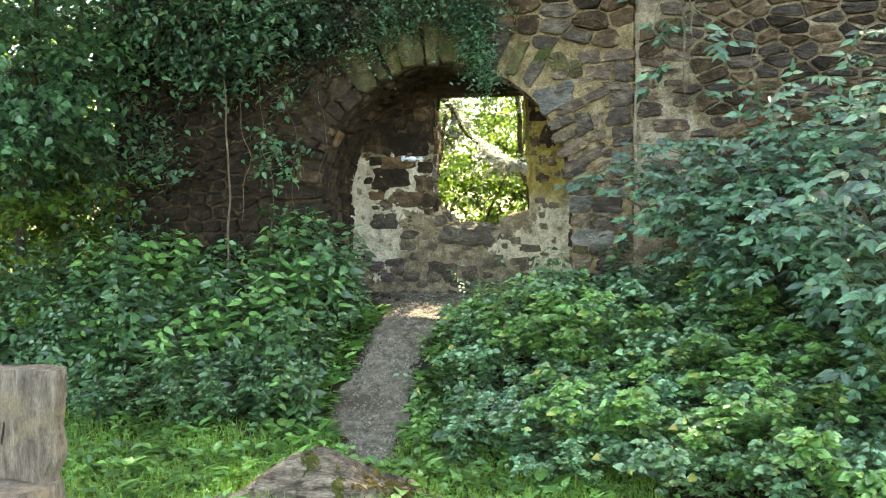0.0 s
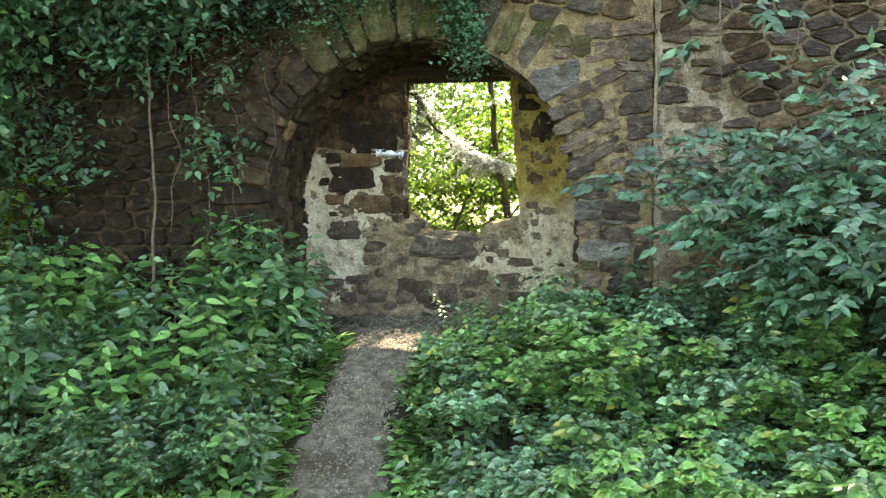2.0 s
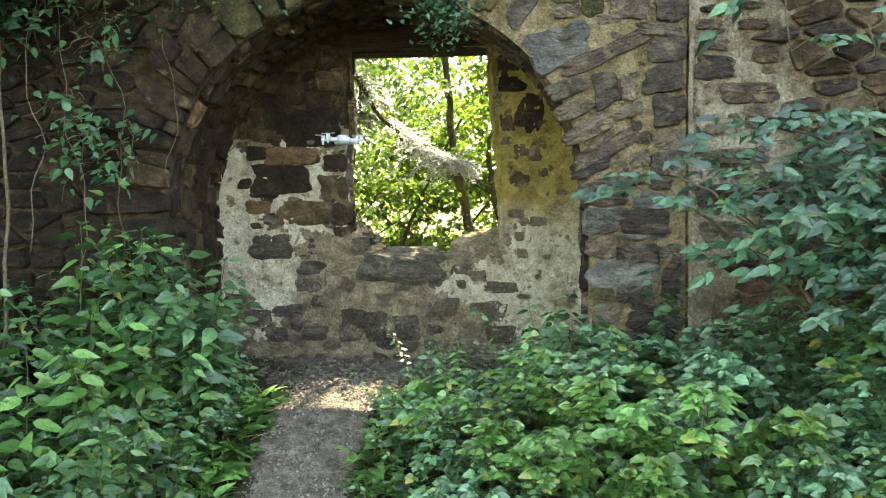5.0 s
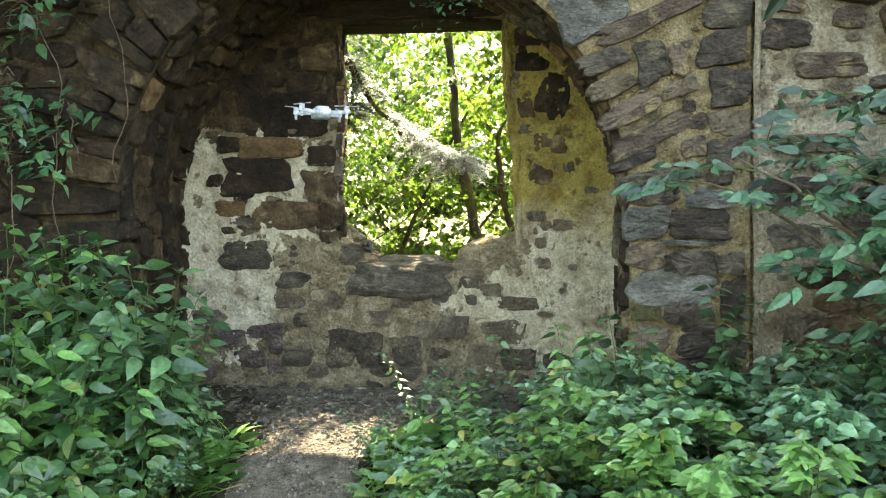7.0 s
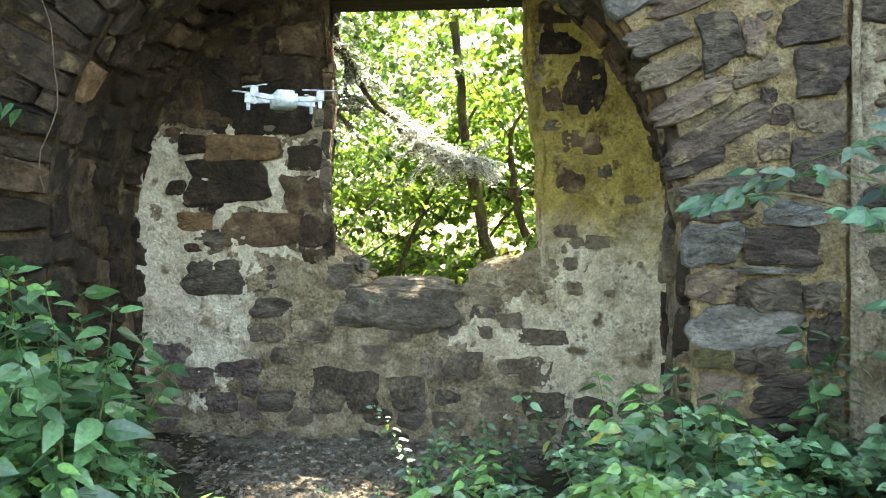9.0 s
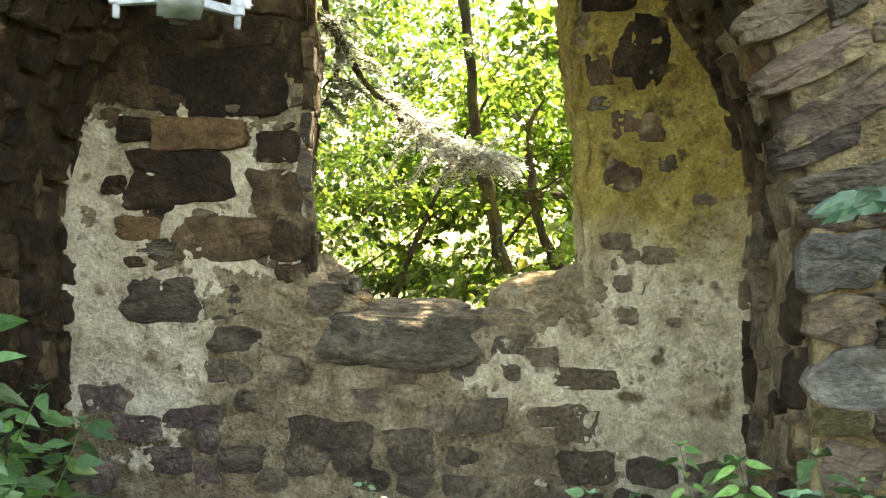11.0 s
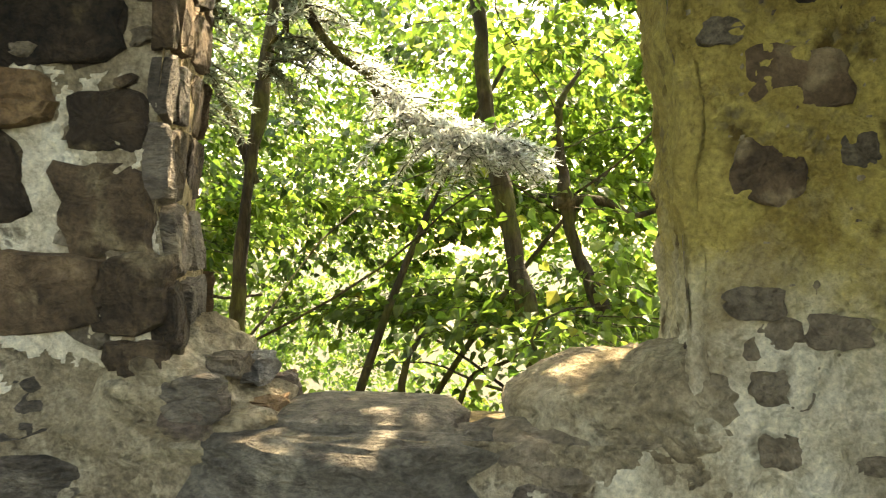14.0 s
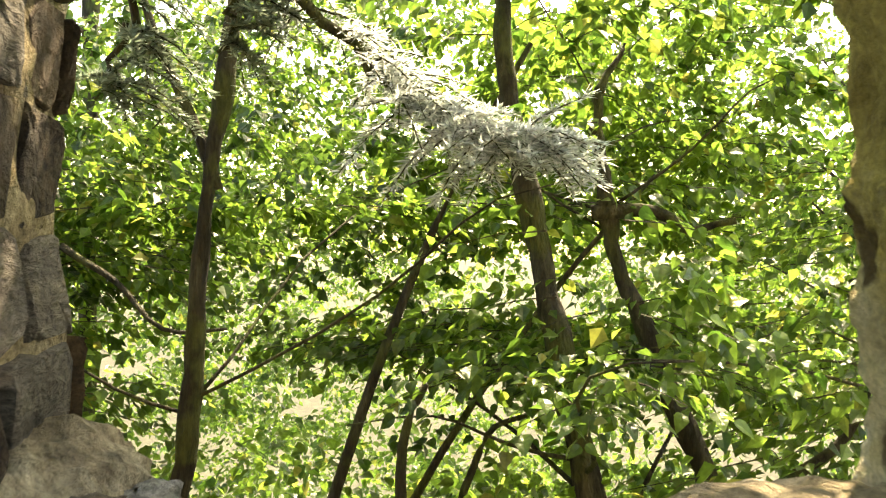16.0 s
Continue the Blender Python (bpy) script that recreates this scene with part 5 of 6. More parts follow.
def bramble(reach, seed, mat_, name, size=1.0, canes=7):
    """Arching shoots from one crown with leaves in threes."""
    r = np.random.default_rng(seed)
    thing, blades = empty(name), Buf()
    for s in range(canes):
        stems = Buf()
        a = r.uniform(0, 2 * math.pi)
        rch, top = reach * r.uniform(0.5, 1.0), reach * r.uniform(0.5, 1.05)
        k = np.linspace(0, 1, 9)
        pts = np.stack([np.cos(a) * rch * k, np.sin(a) * rch * k, top * np.sin(k * 2.3) - 0.05], 1) + 0.012 * r.normal(size=(9, 3))
        stems.add(*tube(pts, np.linspace(0.005, 0.0016, 9), 4))
        for i in range(int(34 * reach / 0.55) + 3):
            f = r.uniform(0.15, 1)
            at = np.array([np.interp(f, k, pts[:, c]) for c in range(3)])
            b = a + r.choice((-1, 1)) * r.uniform(0.3, 1.6)
            pet = np.array([np.cos(b), np.sin(b), r.uniform(0.0, 0.7)]) * r.uniform(0.04, 0.09)
            ends = at + pet
            a3 = b + np.array([-1.15, 0, 1.15])
            ln = size * r.uniform(0.045, 0.098) * np.array([0.85, 1.1, 0.85])
            way = np.stack([np.cos(a3), np.sin(a3), np.full(3, r.uniform(-0.2, 0.15))], 1)
            up = np.tile(np.array([r.normal(0, 0.6), -0.45 + r.normal(0, 0.6), 1.0]), (3, 1)) + r.normal(size=(3, 3)) * 0.25
            blades.add(*leaves(np.repeat(ends[None], 3, 0), way, up, ln, ln * r.uniform(0.55, 0.74), 0.14, r.uniform(0.05, 0.3)))
            stems.add(*tube(np.array([at, (at + ends) / 2 + (0, 0, 0.006), ends]), [0.0016] * 3, 3))
        part("cane", stems.mesh("cane", M_STEM), thing)
    part("foliage", blades.mesh("foliage", mat_), thing)
    return thing


def herb(seed, name, size=0.10, count=26):
    """A low rosette of broad leaves."""
    r = np.random.default_rng(seed)
    blades = Buf()
    a = r.uniform(0, 2 * math.pi, count)
    d = r.uniform(0.0, 0.14, count)
    p = np.stack([np.cos(a) * d, np.sin(a) * d, r.uniform(0.0, 0.12, count)], 1)
    way = np.stack([np.cos(a), np.sin(a), r.uniform(0.1, 1.0, count)], 1)
    blades.add(*leaves(p, way, np.stack([r.normal(0, .3, count), r.normal(0, .3, count), np.ones(count)], 1), r.uniform(0.6, 1.3, count) * size, r.uniform(0.5, 0.85, count) * size, 0.2, 0.35))
    thing = empty(name)
    part("foliage", blades.mesh("foliage", M_HERB), thing)
    return thing


def pinnate(buf, stem, at, way, r, size, pairs=3):
    """A feathered leaf: leaflets in pairs along a rib, one at its end."""
    way = way / np.linalg.norm(way)
    side = np.cross(way, (0, 0, 1.0))
    side /= np.linalg.norm(side) + 1e-9
    length = size * (0.9 * pairs + 0.6)
    k = np.linspace(0, 1, 5)
    rib = at + k[:, None] * way * length - (k ** 2)[:, None] * np.array([0, 0, 0.15 * length])
    stem.add(*tube(rib, np.linspace(0.003, 0.0012, 5), 3))
    up = np.array([r.normal(0, 0.65), -1.15 + r.normal(0, 0.6), 0.75])
    for i in range(pairs):
        f = 0.35 + 0.55 * i / max(1, pairs - 1)
        b = np.array([np.interp(f, k, rib[:, c]) for c in range(3)])
        for sgn in (1, -1):
            ln = size * r.uniform(0.85, 1.2)
            blades_way = side * sgn + way * r.uniform(0.35, 0.7) + (0, 0, r.uniform(-0.85, 0.0))
            buf.add(*leaves(b[None], blades_way[None], up[None], ln, ln * 0.48, 0.12, 0.16))
    buf.add(*leaves(rib[-1:], (rib[-1] - rib[-2])[None], up[None], size * 1.25, size * 0.5, 0.2, 0.2))


def elder(at, seed, tips, size=0.10, per=9):
    """A shrub: limbs that rise from one foot to the given tips, side shoots, feathered leaves."""
    r = np.random.default_rng(seed)
    thing, shoots, blades = empty("elder_shrub"), Buf(), Buf()
    at = np.array(at)
    for tip in tips:
        tip = np.array(tip)
        k = np.linspace(0, 1, 10)
        bow = np.array([0, 0, 0.25 * np.linalg.norm((tip - at)[:2])])
        pts = at + (tip - at) * k[:, None] + (np.sin(k * math.pi))[:, None] * bow + 0.02 * r.normal(size=(10, 3)) * k[:, None]
        part("limb", mesh_np("limb", *tube(pts, np.linspace(0.020, 0.004, 10), 6), [M_TWIG], True), thing)
        for i in range(per):
            f = 1 - (i / per) ** 1.2 * 0.75
            b = np.array([np.interp(f, k, pts[:, c]) for c in range(3)])
            a = i * 2.4 + r.uniform(-0.5, 0.5)
            side = np.array([math.cos(a), math.sin(a) - 0.25, r.uniform(-0.15, 0.5)])
            end = b + side * r.uniform(0.12, 0.38)
            shoots.add(*tube(np.array([b, (b + end) / 2 + (0, 0, 0.02), end]), [0.005, 0.004, 0.002], 3))
            for q in range(3):
                out = side + r.normal(size=3) * (0.7, 0.7, 0.25)
                pinnate(blades, shoots, b + (end - b) * r.uniform(0.5, 1), out, r, size * r.uniform(0.75, 1.25), int(r.integers(2, 4)))
    rib = part("leaf_ribs", shoots.mesh("leaf_ribs", M_STEM), thing)
    rib["kind"] = "stuff"
    part("foliage", blades.mesh("foliage", M_ELDER), thing)
    return thing


def place(pattern, x, y, scale=1.0, sink=0.0, z=None, turn=None):
    zz = float(ground_z(x, y)) if z is None else z
    m = Matrix.LocRotScale((x, y, zz - sink), Euler((rng.uniform(-0.1, 0.1), rng.uniform(-0.1, 0.1), rng.uniform(-0.9, 0.9) if turn is None else turn)), (scale,) * 3)
    return copy_thing(pattern, m)


def gone(pattern):
    """Takes a pattern that has been copied away again."""
    for o in (*pattern.children_recursive, pattern):
        bpy.data.objects.remove(o)


nettles = [nettle(0.80 + 0.1 * i, 11 + i, (M_NETTLE, M_NETTLE, M_HERB)[i % 3], "nettle", 0.85 + 0.18 * (i % 3), 0.16, 3 + i % 2) for i in range(5)]
for n in nettles:
    tagged(n, "tall green stinging nettle clump on the bank", "nettle", "weeds on the bank")
brambles = [bramble(0.55 + 0.1 * (i % 5), 31 + i, (M_BRAMBLE, M_BRAMBLE_BLUE, M_BRAMBLE, M_BRAMBLE_BLUE, M_HERB, M_NETTLE)[i], "bramble", 0.82 + 0.1 * (i % 5)) for i in range(6)]
for n in brambles:
    tagged(n, "sprawling green bramble with leaves in threes", "bramble", "weeds on the bank")
herbs = [herb(51 + i, "ground_herb", 0.08 + 0.032 * i, 26 - 3 * i) for i in range(4)]
for n in herbs:
    tagged(n, "low fresh green broad-leaved herb beside grass", "herb", "herbs at the path")


def scatter(n, x0, x1, y0, y1, keep, gap):
    """Random places that keep a distance from one another."""
    got = []
    for _ in range(n * 30):
        x, y = rng.uniform(x0, x1), rng.uniform(y0, y1)
        if keep(x, y) and all((x - a) ** 2 + (y - b) ** 2 > gap ** 2 for a, b in got):
            got.append((x, y))
            if len(got) == n:
                break
    return got


def off_path(x, y, extra=0.1):
    c, h = path_at(y)
    return abs(x - c) > h + extra


# left bank
for x, y in scatter(105, -8.2, -3.7, 8.1, 10.35, lambda x, y: off_path(x, y, 0.14) and y > 8.0 + 0.25 * max(0, -4.6 - x) * 0.5, 0.2):
    place(nettles[(0, 1, 3, 4, 0, 1, 2)[int(rng.integers(7))]], x, y, rng.uniform(0.8, 1.28) * (0.8 if y < 8.5 or x > -4.1 else 1.0))
# brambles here take the darker leaf, so the bank's shade is in their colour
for x, y in scatter(26, -8.0, -3.9, 8.0, 10.2, lambda x, y: off_path(x, y, 0.3), 0.3):
    place(brambles[5], x, y, rng.uniform(0.6, 0.95))
# right bank
for x, y in scatter(110, -2.75, 2.4, 7.7, 10.3, lambda x, y: off_path(x, y, 0.16), 0.17):
    place(nettles[int(rng.integers(5))], x, y, rng.uniform(0.5, 0.85) * (0.7 if x < -2.3 else 1.0))
for x, y in scatter(120, -2.75, 2.4, 7.2, 10.2, lambda x, y: off_path(x, y, 0.62) and y > 7.3 + 0.8 * max(0, -0.9 - x), 0.2):
    place(brambles[int(rng.integers(5))], x, y, rng.uniform(0.6, 0.92))
# a few sprigs at the foot of the niche
for x, y, s in ((-2.55, 10.45, 0.55), (-2.35, 10.75, 0.5), (-2.75, 10.7, 0.45), (-1.95, 10.8, 0.5), (-4.2, 10.5, 0.75), (-4.35, 10.75, 0.6), (-1.7, 10.35, 0.7), (-2.9, 10.2, 0.35), (-4.1, 9.95, 1.2), (-4.25, 10.15, 1.4), (-4.5, 10.3, 1.25), (-4.05, 10.2, 1.1), (-4.4, 9.9, 1.3), (-4.65, 10.1, 1.35)):
    place(nettles[int(rng.integers(5))], x, y, s)
for x, y in scatter(190, -6.2, -0.6, 5.6, 9.6, lambda x, y: off_path(x, y, -0.02) and (y < 8.3 or not off_path(x, y, 0.35)) and math.hypot(x + 4.75, y - 5.4) > 0.8 and math.hypot(x + 3.0, y - 6.75) > 0.6, 0.13):
    place(herbs[int(rng.integers(4))], x, y, rng.uniform(0.5, 1.15))
for x, y in scatter(90, -4.4, -2.3, 8.1, 10.4, lambda x, y: off_path(x, y, 0.02) and not off_path(x, y, 0.32), 0.1):
    place(herbs[int(rng.integers(4))], x, y, rng.uniform(0.6, 1.1))
for n in nettles + brambles + herbs:
    gone(n)

shrub = elder((1.15, 9.3, float(ground_z(1.15, 9.3)) - 0.05), 71, [(0.15, 9.35, 1.62), (0.5, 9.2, 1.85), (0.9, 9.0, 1.95), (0.2, 8.7, 1.25), (0.6, 8.4, 1.1), (1.3, 8.8, 1.9), (-0.05, 9.0, 0.9), (1.9, 8.6, 1.8), (1.0, 8.2, 0.7), (1.8, 9.4, 2.2), (0.35, 8.9, 0.75), (2.3, 8.8, 2.3), (2.4, 9.2, 1.3), (0.55, 9.5, 2.3), (-0.1, 9.5, 1.3), (1.5, 9.1, 2.75), (0.35, 9.2, 1.35), (-0.2, 9.3, 0.75), (-0.52, 9.5, 1.75), (-0.22, 9.5, 1.52), (-0.55, 9.5, 1.12), (0.1, 9.5, 1.86), (-0.3, 9.5, 0.95), (-0.62, 9.55, 1.42)], 0.092, 19)
tagged(shrub, "elder shrub with blue-green feathered leaves before the wall", "shrub")
shrub = elder((1.9, 8.5, float(ground_z(1.9, 8.5)) - 0.05), 72, [(1.1, 7.8, 0.6), (0.9, 8.1, 1.4), (1.5, 7.7, 1.5), (2.2, 7.9, 2.2), (1.4, 8.3, 2.2), (2.6, 8.0, 1.3), (1.2, 7.6, 0.0), (2.0, 7.5, 0.5)], 0.10, 20)
tagged(shrub, "young elder shrub with pale green feathered leaves", "shrub")

shrub = elder((0.2, 9.9, float(ground_z(0.2, 9.9)) - 0.05), 73, [(-1.40, 9.95, 1.42), (-1.1, 9.85, 1.52), (-0.72, 9.8, 1.28), (-0.6, 9.9, 1.62)], 0.085, 5)
tagged(shrub, "slender elder sapling reaching across the stonework", "shrub")
shrub = elder((-0.42, 10.38, 4.15), 74, [(-0.66, 10.05, 2.98), (-0.26, 9.95, 2.74), (-0.34, 10.0, 2.20)], 0.11, 3)
tagged(shrub, "elder sprays hanging down from the wall top", "shrub")


def hanging(name, places, count, size, mat_, seed, label, spread=(0.25, 0.18, 0.35), fine=True, flat=0.5):
    """Creeper that hangs in clumps over the masonry, with its runners."""
    r = np.random.default_rng(seed)
    blades, vines = Buf(), Buf()
    for x, y, z in places:
        n = count
        p = np.array([x, y, z]) + r.normal(size=(n, 3)) * np.array(spread)
        a = r.uniform(0, 2 * math.pi, n)
        way = np.stack([np.cos(a), -0.5 + np.sin(a) * 0.8, r.normal(-0.25, flat, n)], 1)
        up = np.stack([r.normal(0, 0.4, n), -0.5 + r.normal(0, 0.3, n), np.ones(n)], 1)
        ln = size * r.uniform(0.6, 1.3, n)
        blades.add(*leaves(p, way, up, ln, ln * 0.62, 0.2, 0.25, fine))
        for _ in range(3):
            e = np.array([x, y, z]) + r.normal(size=3) * np.array(spread) * 1.2
            k = np.linspace(0, 1, 6)[:, None]
            vines.add(*tube(np.array([x, y + 0.1, z + spread[2]]) * (1 - k) + e * k + 0.03 * r.normal(size=(6, 3)), np.linspace(0.004, 0.0015, 6), 3))
    thing = empty(name)
    part("runner", vines.mesh("runner", M_TWIG), thing)["kind"] = "stuff"
    part("foliage", blades.mesh("foliage", mat_), thing)
    return tagged(thing, label, "creeper")


r_ = np.random.default_rng(5)
over = [(x, 10.36 + r_.uniform(-0.1, 0.05), 3.45 + r_.uniform(-0.35, 0.5) + 0.08 * math.sin(x * 3)) for x in np.linspace(-5.9, -2.2, 26)]
hanging("creeper", over, 420, 0.05, M_IVY, 81, "dense dark small-leaved creeper hanging over the arch", (0.16, 0.09, 0.20))
tuft = [(-2.62, 10.38, 2.95), (-2.55, 10.36, 2.78), (-2.7, 10.36, 3.15), (-2.5, 10.36, 2.62), (-2.8, 10.38, 3.3)]
hanging("creeper", tuft, 420, 0.045, M_IVY, 82, "tuft of creeper dangling before the niche", (0.10, 0.07, 0.12))
left = [(-5.7 + r_.normal(0, 0.5), 10.1 + r_.normal(0, 0.15), r_.uniform(2.65, 3.6)) for _ in range(24)]
# the clumps above view are added to shade the wall below
hanging("creeper", [(r_.uniform(-6.6, -4.3), r_.uniform(9.7, 10.35), r_.uniform(3.1, 4.6)) for _ in range(40)], 120, 0.09, M_IVY, 85, "thick leafy creeper spilling over the wall top", (0.25, 0.2, 0.25))
hanging("creeper", left, 130, 0.09, M_IVY, 83, "leafy creeper hanging in front of the dark wall", (0.22, 0.14, 0.2))
hanging("creeper", [(-5.15, 10.2, 1.98), (-4.98, 10.15, 1.85), (-5.05, 10.2, 1.66), (-4.84, 10.2, 1.60), (-4.72, 10.2, 1.78), (-4.95, 10.2, 2.35), (-4.75, 10.22, 2.55)], 30, 0.085, M_HAZEL, 84, "leafy creeper shoots hanging down the dark wall", (0.13, 0.08, 0.11))
hanging("creeper", [(r_.uniform(-7.4, -5.75), r_.uniform(9.9, 10.3), r_.uniform(0.7, 2.7)) for _ in range(11)], 90, 0.085, M_IVY, 86, "dark leafy creeper covering the dark wall", (0.2, 0.12, 0.2))


def dangling(points, radius, label, sway=0.035):
    w = np.linspace(0, 9, len(points))
    points = points + sway * np.stack([np.sin(w * 1.7 + points[0][0] * 9) + 0.6 * np.sin(w * 3.1 + points[0][0] * 5), 0.4 * np.cos(w * 2.1), 0 * w], 1)
    v_, t_ = tube(points, np.linspace(radius, radius * 0.6, len(points)), 6)
    ob = new("hanging_stem", mesh_np("hanging_stem", v_, t_, [M_TWIG], True))
    return tagged(ob, label, "stem", "bare stems on the wall")


k = np.linspace(0, 1, 22)
dangling(np.stack([-5.44 + 0.02 * np.sin(k * 5), 9.95 + 0.04 * np.sin(k * 3), 0.35 + 2.5 * k], 1), 0.015, "pale bare woody stem rising in front of the wall", 0.010)
dangling(np.stack([-5.30 + 0.10 * k + 0.05 * np.sin(k * 7), 10.05 + 0 * k, 1.0 + 2.2 * k], 1), 0.0045, "thin bare vine against the wall")
dangling(np.stack([-4.75 + 0.06 * np.sin(k * 6), 10.2 + 0 * k, 1.0 + 2.3 * k], 1), 0.0035, "thin bare vine against the wall")
dangling(np.stack([-4.45 + 0.03 * np.sin(k * 6), 10.42 + 0 * k, 1.45 + 2.0 * k], 1), 0.003, "thin bare vine against the wall")
dangling(np.stack([-4.98 - 0.15 * k + 0.05 * np.sin(k * 8), 10.15 + 0 * k, 0.9 + 2.4 * k], 1), 0.0035, "thin bare vine against the wall")
dangling(np.stack([0.2 + 0.25 * k + 0.02 * np.sin(k * 9), 10.36 + 0 * k, 2.2 + 1.5 * k], 1), 0.006, "thin bare vine against the wall")


# ---- trees ----
def spray(r, n, size, fine=False):
    """A flat leafy twig, from 0 along x, as leaf bases, ways and normals."""
    f = np.linspace(0.1, 1, n)
    sgn = np.where(np.arange(n) % 2 == 0, 1, -1)
    p = np.stack([f, 0.10 * r.normal(size=n), -0.22 * f ** 2 + 0.08 * r.normal(size=n)], 1)
    way = np.stack([0.6 + 0.3 * r.normal(size=n), sgn * r.uniform(0.4, 1.1, n), r.normal(-0.4, 0.4, n)], 1)
    up = np.stack([r.normal(0, 0.6, n), r.normal(0, 0.6, n), np.ones(n)], 1)
    return p, way, up


def crown(r, ends, ways, reach, n, size, mat_, fine=False):
    """Leafy twigs at the branch ends, as one mesh."""
    buf, tw = Buf(), Buf()
    for e, w in zip(ends, ways):
        a = math.atan2(w[1], w[0]) + r.normal(0, 0.5)
        c, s = math.cos(a), math.sin(a)
        rot = np.array([(c, -s, 0), (s, c, 0), (0, 0, 1)])
        L_ = reach * r.uniform(0.6, 1.25)
        p, way, up = spray(r, n, size)
        ln = size * r.uniform(0.65, 1.3, n)
        buf.add(*leaves((p * L_) @ rot.T + e, way @ rot.T, up @ rot.T, ln, ln * r.uniform(0.65, 0.9), 0.2, 0.3, fine))
        k = np.linspace(0, 1, 4)
        tw.add(*tube((np.stack([k, 0 * k, -0.22 * k ** 2], 1) * L_) @ rot.T + e, np.linspace(0.004, 0.0015, 4), 3))
    return buf.mesh("foliage", mat_), tw.mesh("twigs", M_BARK)


def tree(name, line, radii, seed, limbs, low, high, spread, sprays, leaf, label, per=26, reach=0.7, fine=False, mat_=None, back=0.0):
    """A tree: trunk along a line, limbs off it, leafy twigs between two heights."""
    r = np.random.default_rng(seed)
    thing = empty(name, tuple(line[0]))
    base = np.array(line[0])
    line = np.array(line) - base
    k = np.linspace(0, 1, len(line))
    kk = np.linspace(0, 1, 70)
    pts = np.stack([np.interp(kk, k, line[:, c]) for c in range(3)], 1)
    pts[:, :2] += 0.03 * np.stack([np.sin(kk * 11 + seed), np.cos(kk * 9 + seed)], 1) * np.linspace(0.2, 1, 70)[:, None]
    pts[:, :2] += 0.022 * np.stack([fbm(kk * 16, kk * 0 + seed, 1), fbm(kk * 16, kk * 0 + seed, 5)], 1)
    rad = np.interp(kk, k, radii) * (1 + 0.30 * fbm(kk * 24, kk * 0 + seed, 3))
    part("trunk", mesh_np("trunk", *tube(pts, rad, 10), [M_BARK], True), thing)
    ends, ways = [], []
    for i in range(limbs):
        f = r.uniform(0.38, 1.0) * min(1.0, (high - base[2]) / line[-1][2])
        at = np.array([np.interp(f, kk, pts[:, c]) for c in range(3)])
        if at[2] + base[2] < low - 1.0:
            continue
        a = i * 2.4 + r.uniform(-0.4, 0.4)
        ln = spread * r.uniform(0.5, 1.0) * (1.15 - 0.5 * f)
        end = at + np.array([math.cos(a) * ln, math.sin(a) * ln, ln * r.uniform(0.1, 0.75)])
        q = np.linspace(0, 1, 8)
        lp = at + (end - at) * q[:, None] + 0.12 * ln * np.stack([np.sin(q * 5 + i), np.cos(q * 4 + i), np.sin(q * 3)], 1) * q[:, None]
        part("limb", mesh_np("limb", *tube(lp, np.linspace(np.interp(f, kk, rad) * 0.19, 0.003, 8), 6), [M_BARK], True), thing)
        for s in range(max(1, sprays // limbs)):
            g = r.uniform(0.25, 1.05)
            e = at + (end - at) * g + r.normal(size=3) * np.array([0.35, 0.35, 0.45]) * spread * 0.35
            e[1] += back
            e[2] = np.clip(e[2], low - base[2], high - base[2])
            ends.append(e)
            ways.append((e - at)[:2] + r.normal(size=2) * 0.3)
    f_, t_ = crown(r, ends, ways, reach, per, leaf, mat_ or M_MAPLE, fine)
    part("crown", f_, thing)
    part("twig", t_, thing)["kind"] = "stuff"
    return tagged(thing, label, "tree", "trees behind the wall")


B = -1.0
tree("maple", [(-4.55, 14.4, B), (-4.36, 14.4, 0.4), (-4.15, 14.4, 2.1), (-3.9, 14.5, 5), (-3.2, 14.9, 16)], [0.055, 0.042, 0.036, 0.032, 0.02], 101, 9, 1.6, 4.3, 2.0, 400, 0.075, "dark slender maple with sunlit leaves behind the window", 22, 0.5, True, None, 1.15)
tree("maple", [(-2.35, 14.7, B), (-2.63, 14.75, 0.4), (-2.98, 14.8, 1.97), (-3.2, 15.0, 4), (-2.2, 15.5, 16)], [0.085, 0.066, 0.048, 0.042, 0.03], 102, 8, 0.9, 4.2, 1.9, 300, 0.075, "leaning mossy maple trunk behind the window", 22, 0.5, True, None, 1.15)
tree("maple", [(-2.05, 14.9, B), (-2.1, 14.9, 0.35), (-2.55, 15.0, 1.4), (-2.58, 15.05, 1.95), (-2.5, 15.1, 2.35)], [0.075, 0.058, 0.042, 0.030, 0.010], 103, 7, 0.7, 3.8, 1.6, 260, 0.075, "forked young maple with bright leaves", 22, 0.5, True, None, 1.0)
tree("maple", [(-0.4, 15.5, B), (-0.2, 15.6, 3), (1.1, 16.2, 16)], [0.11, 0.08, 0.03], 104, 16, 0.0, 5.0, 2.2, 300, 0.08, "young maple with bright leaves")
tree("maple", [(-6.6, 15.2, B), (-6.4, 15.3, 3), (-5.4, 15.6, 16)], [0.12, 0.08, 0.03], 105, 16, 0.0, 5.0, 2.2, 300, 0.08, "young maple with bright leaves")
tree("maple", [(-6.9, 18.0, B - 1.2), (-6.7, 18, 3), (-6.2, 18, 16)], [0.10, 0.07, 0.03], 106, 14, 1.4, 5.6, 2.4, 480, 0.085, "leafy maple deeper in the wood")
tree("maple", [(-0.3, 18.6, B - 1.2), (-0.1, 18.5, 3), (0.4, 18.4, 16)], [0.09, 0.07, 0.03], 107, 14, 1.4, 5.4, 2.4, 300, 0.085, "leafy maple deeper in the wood")
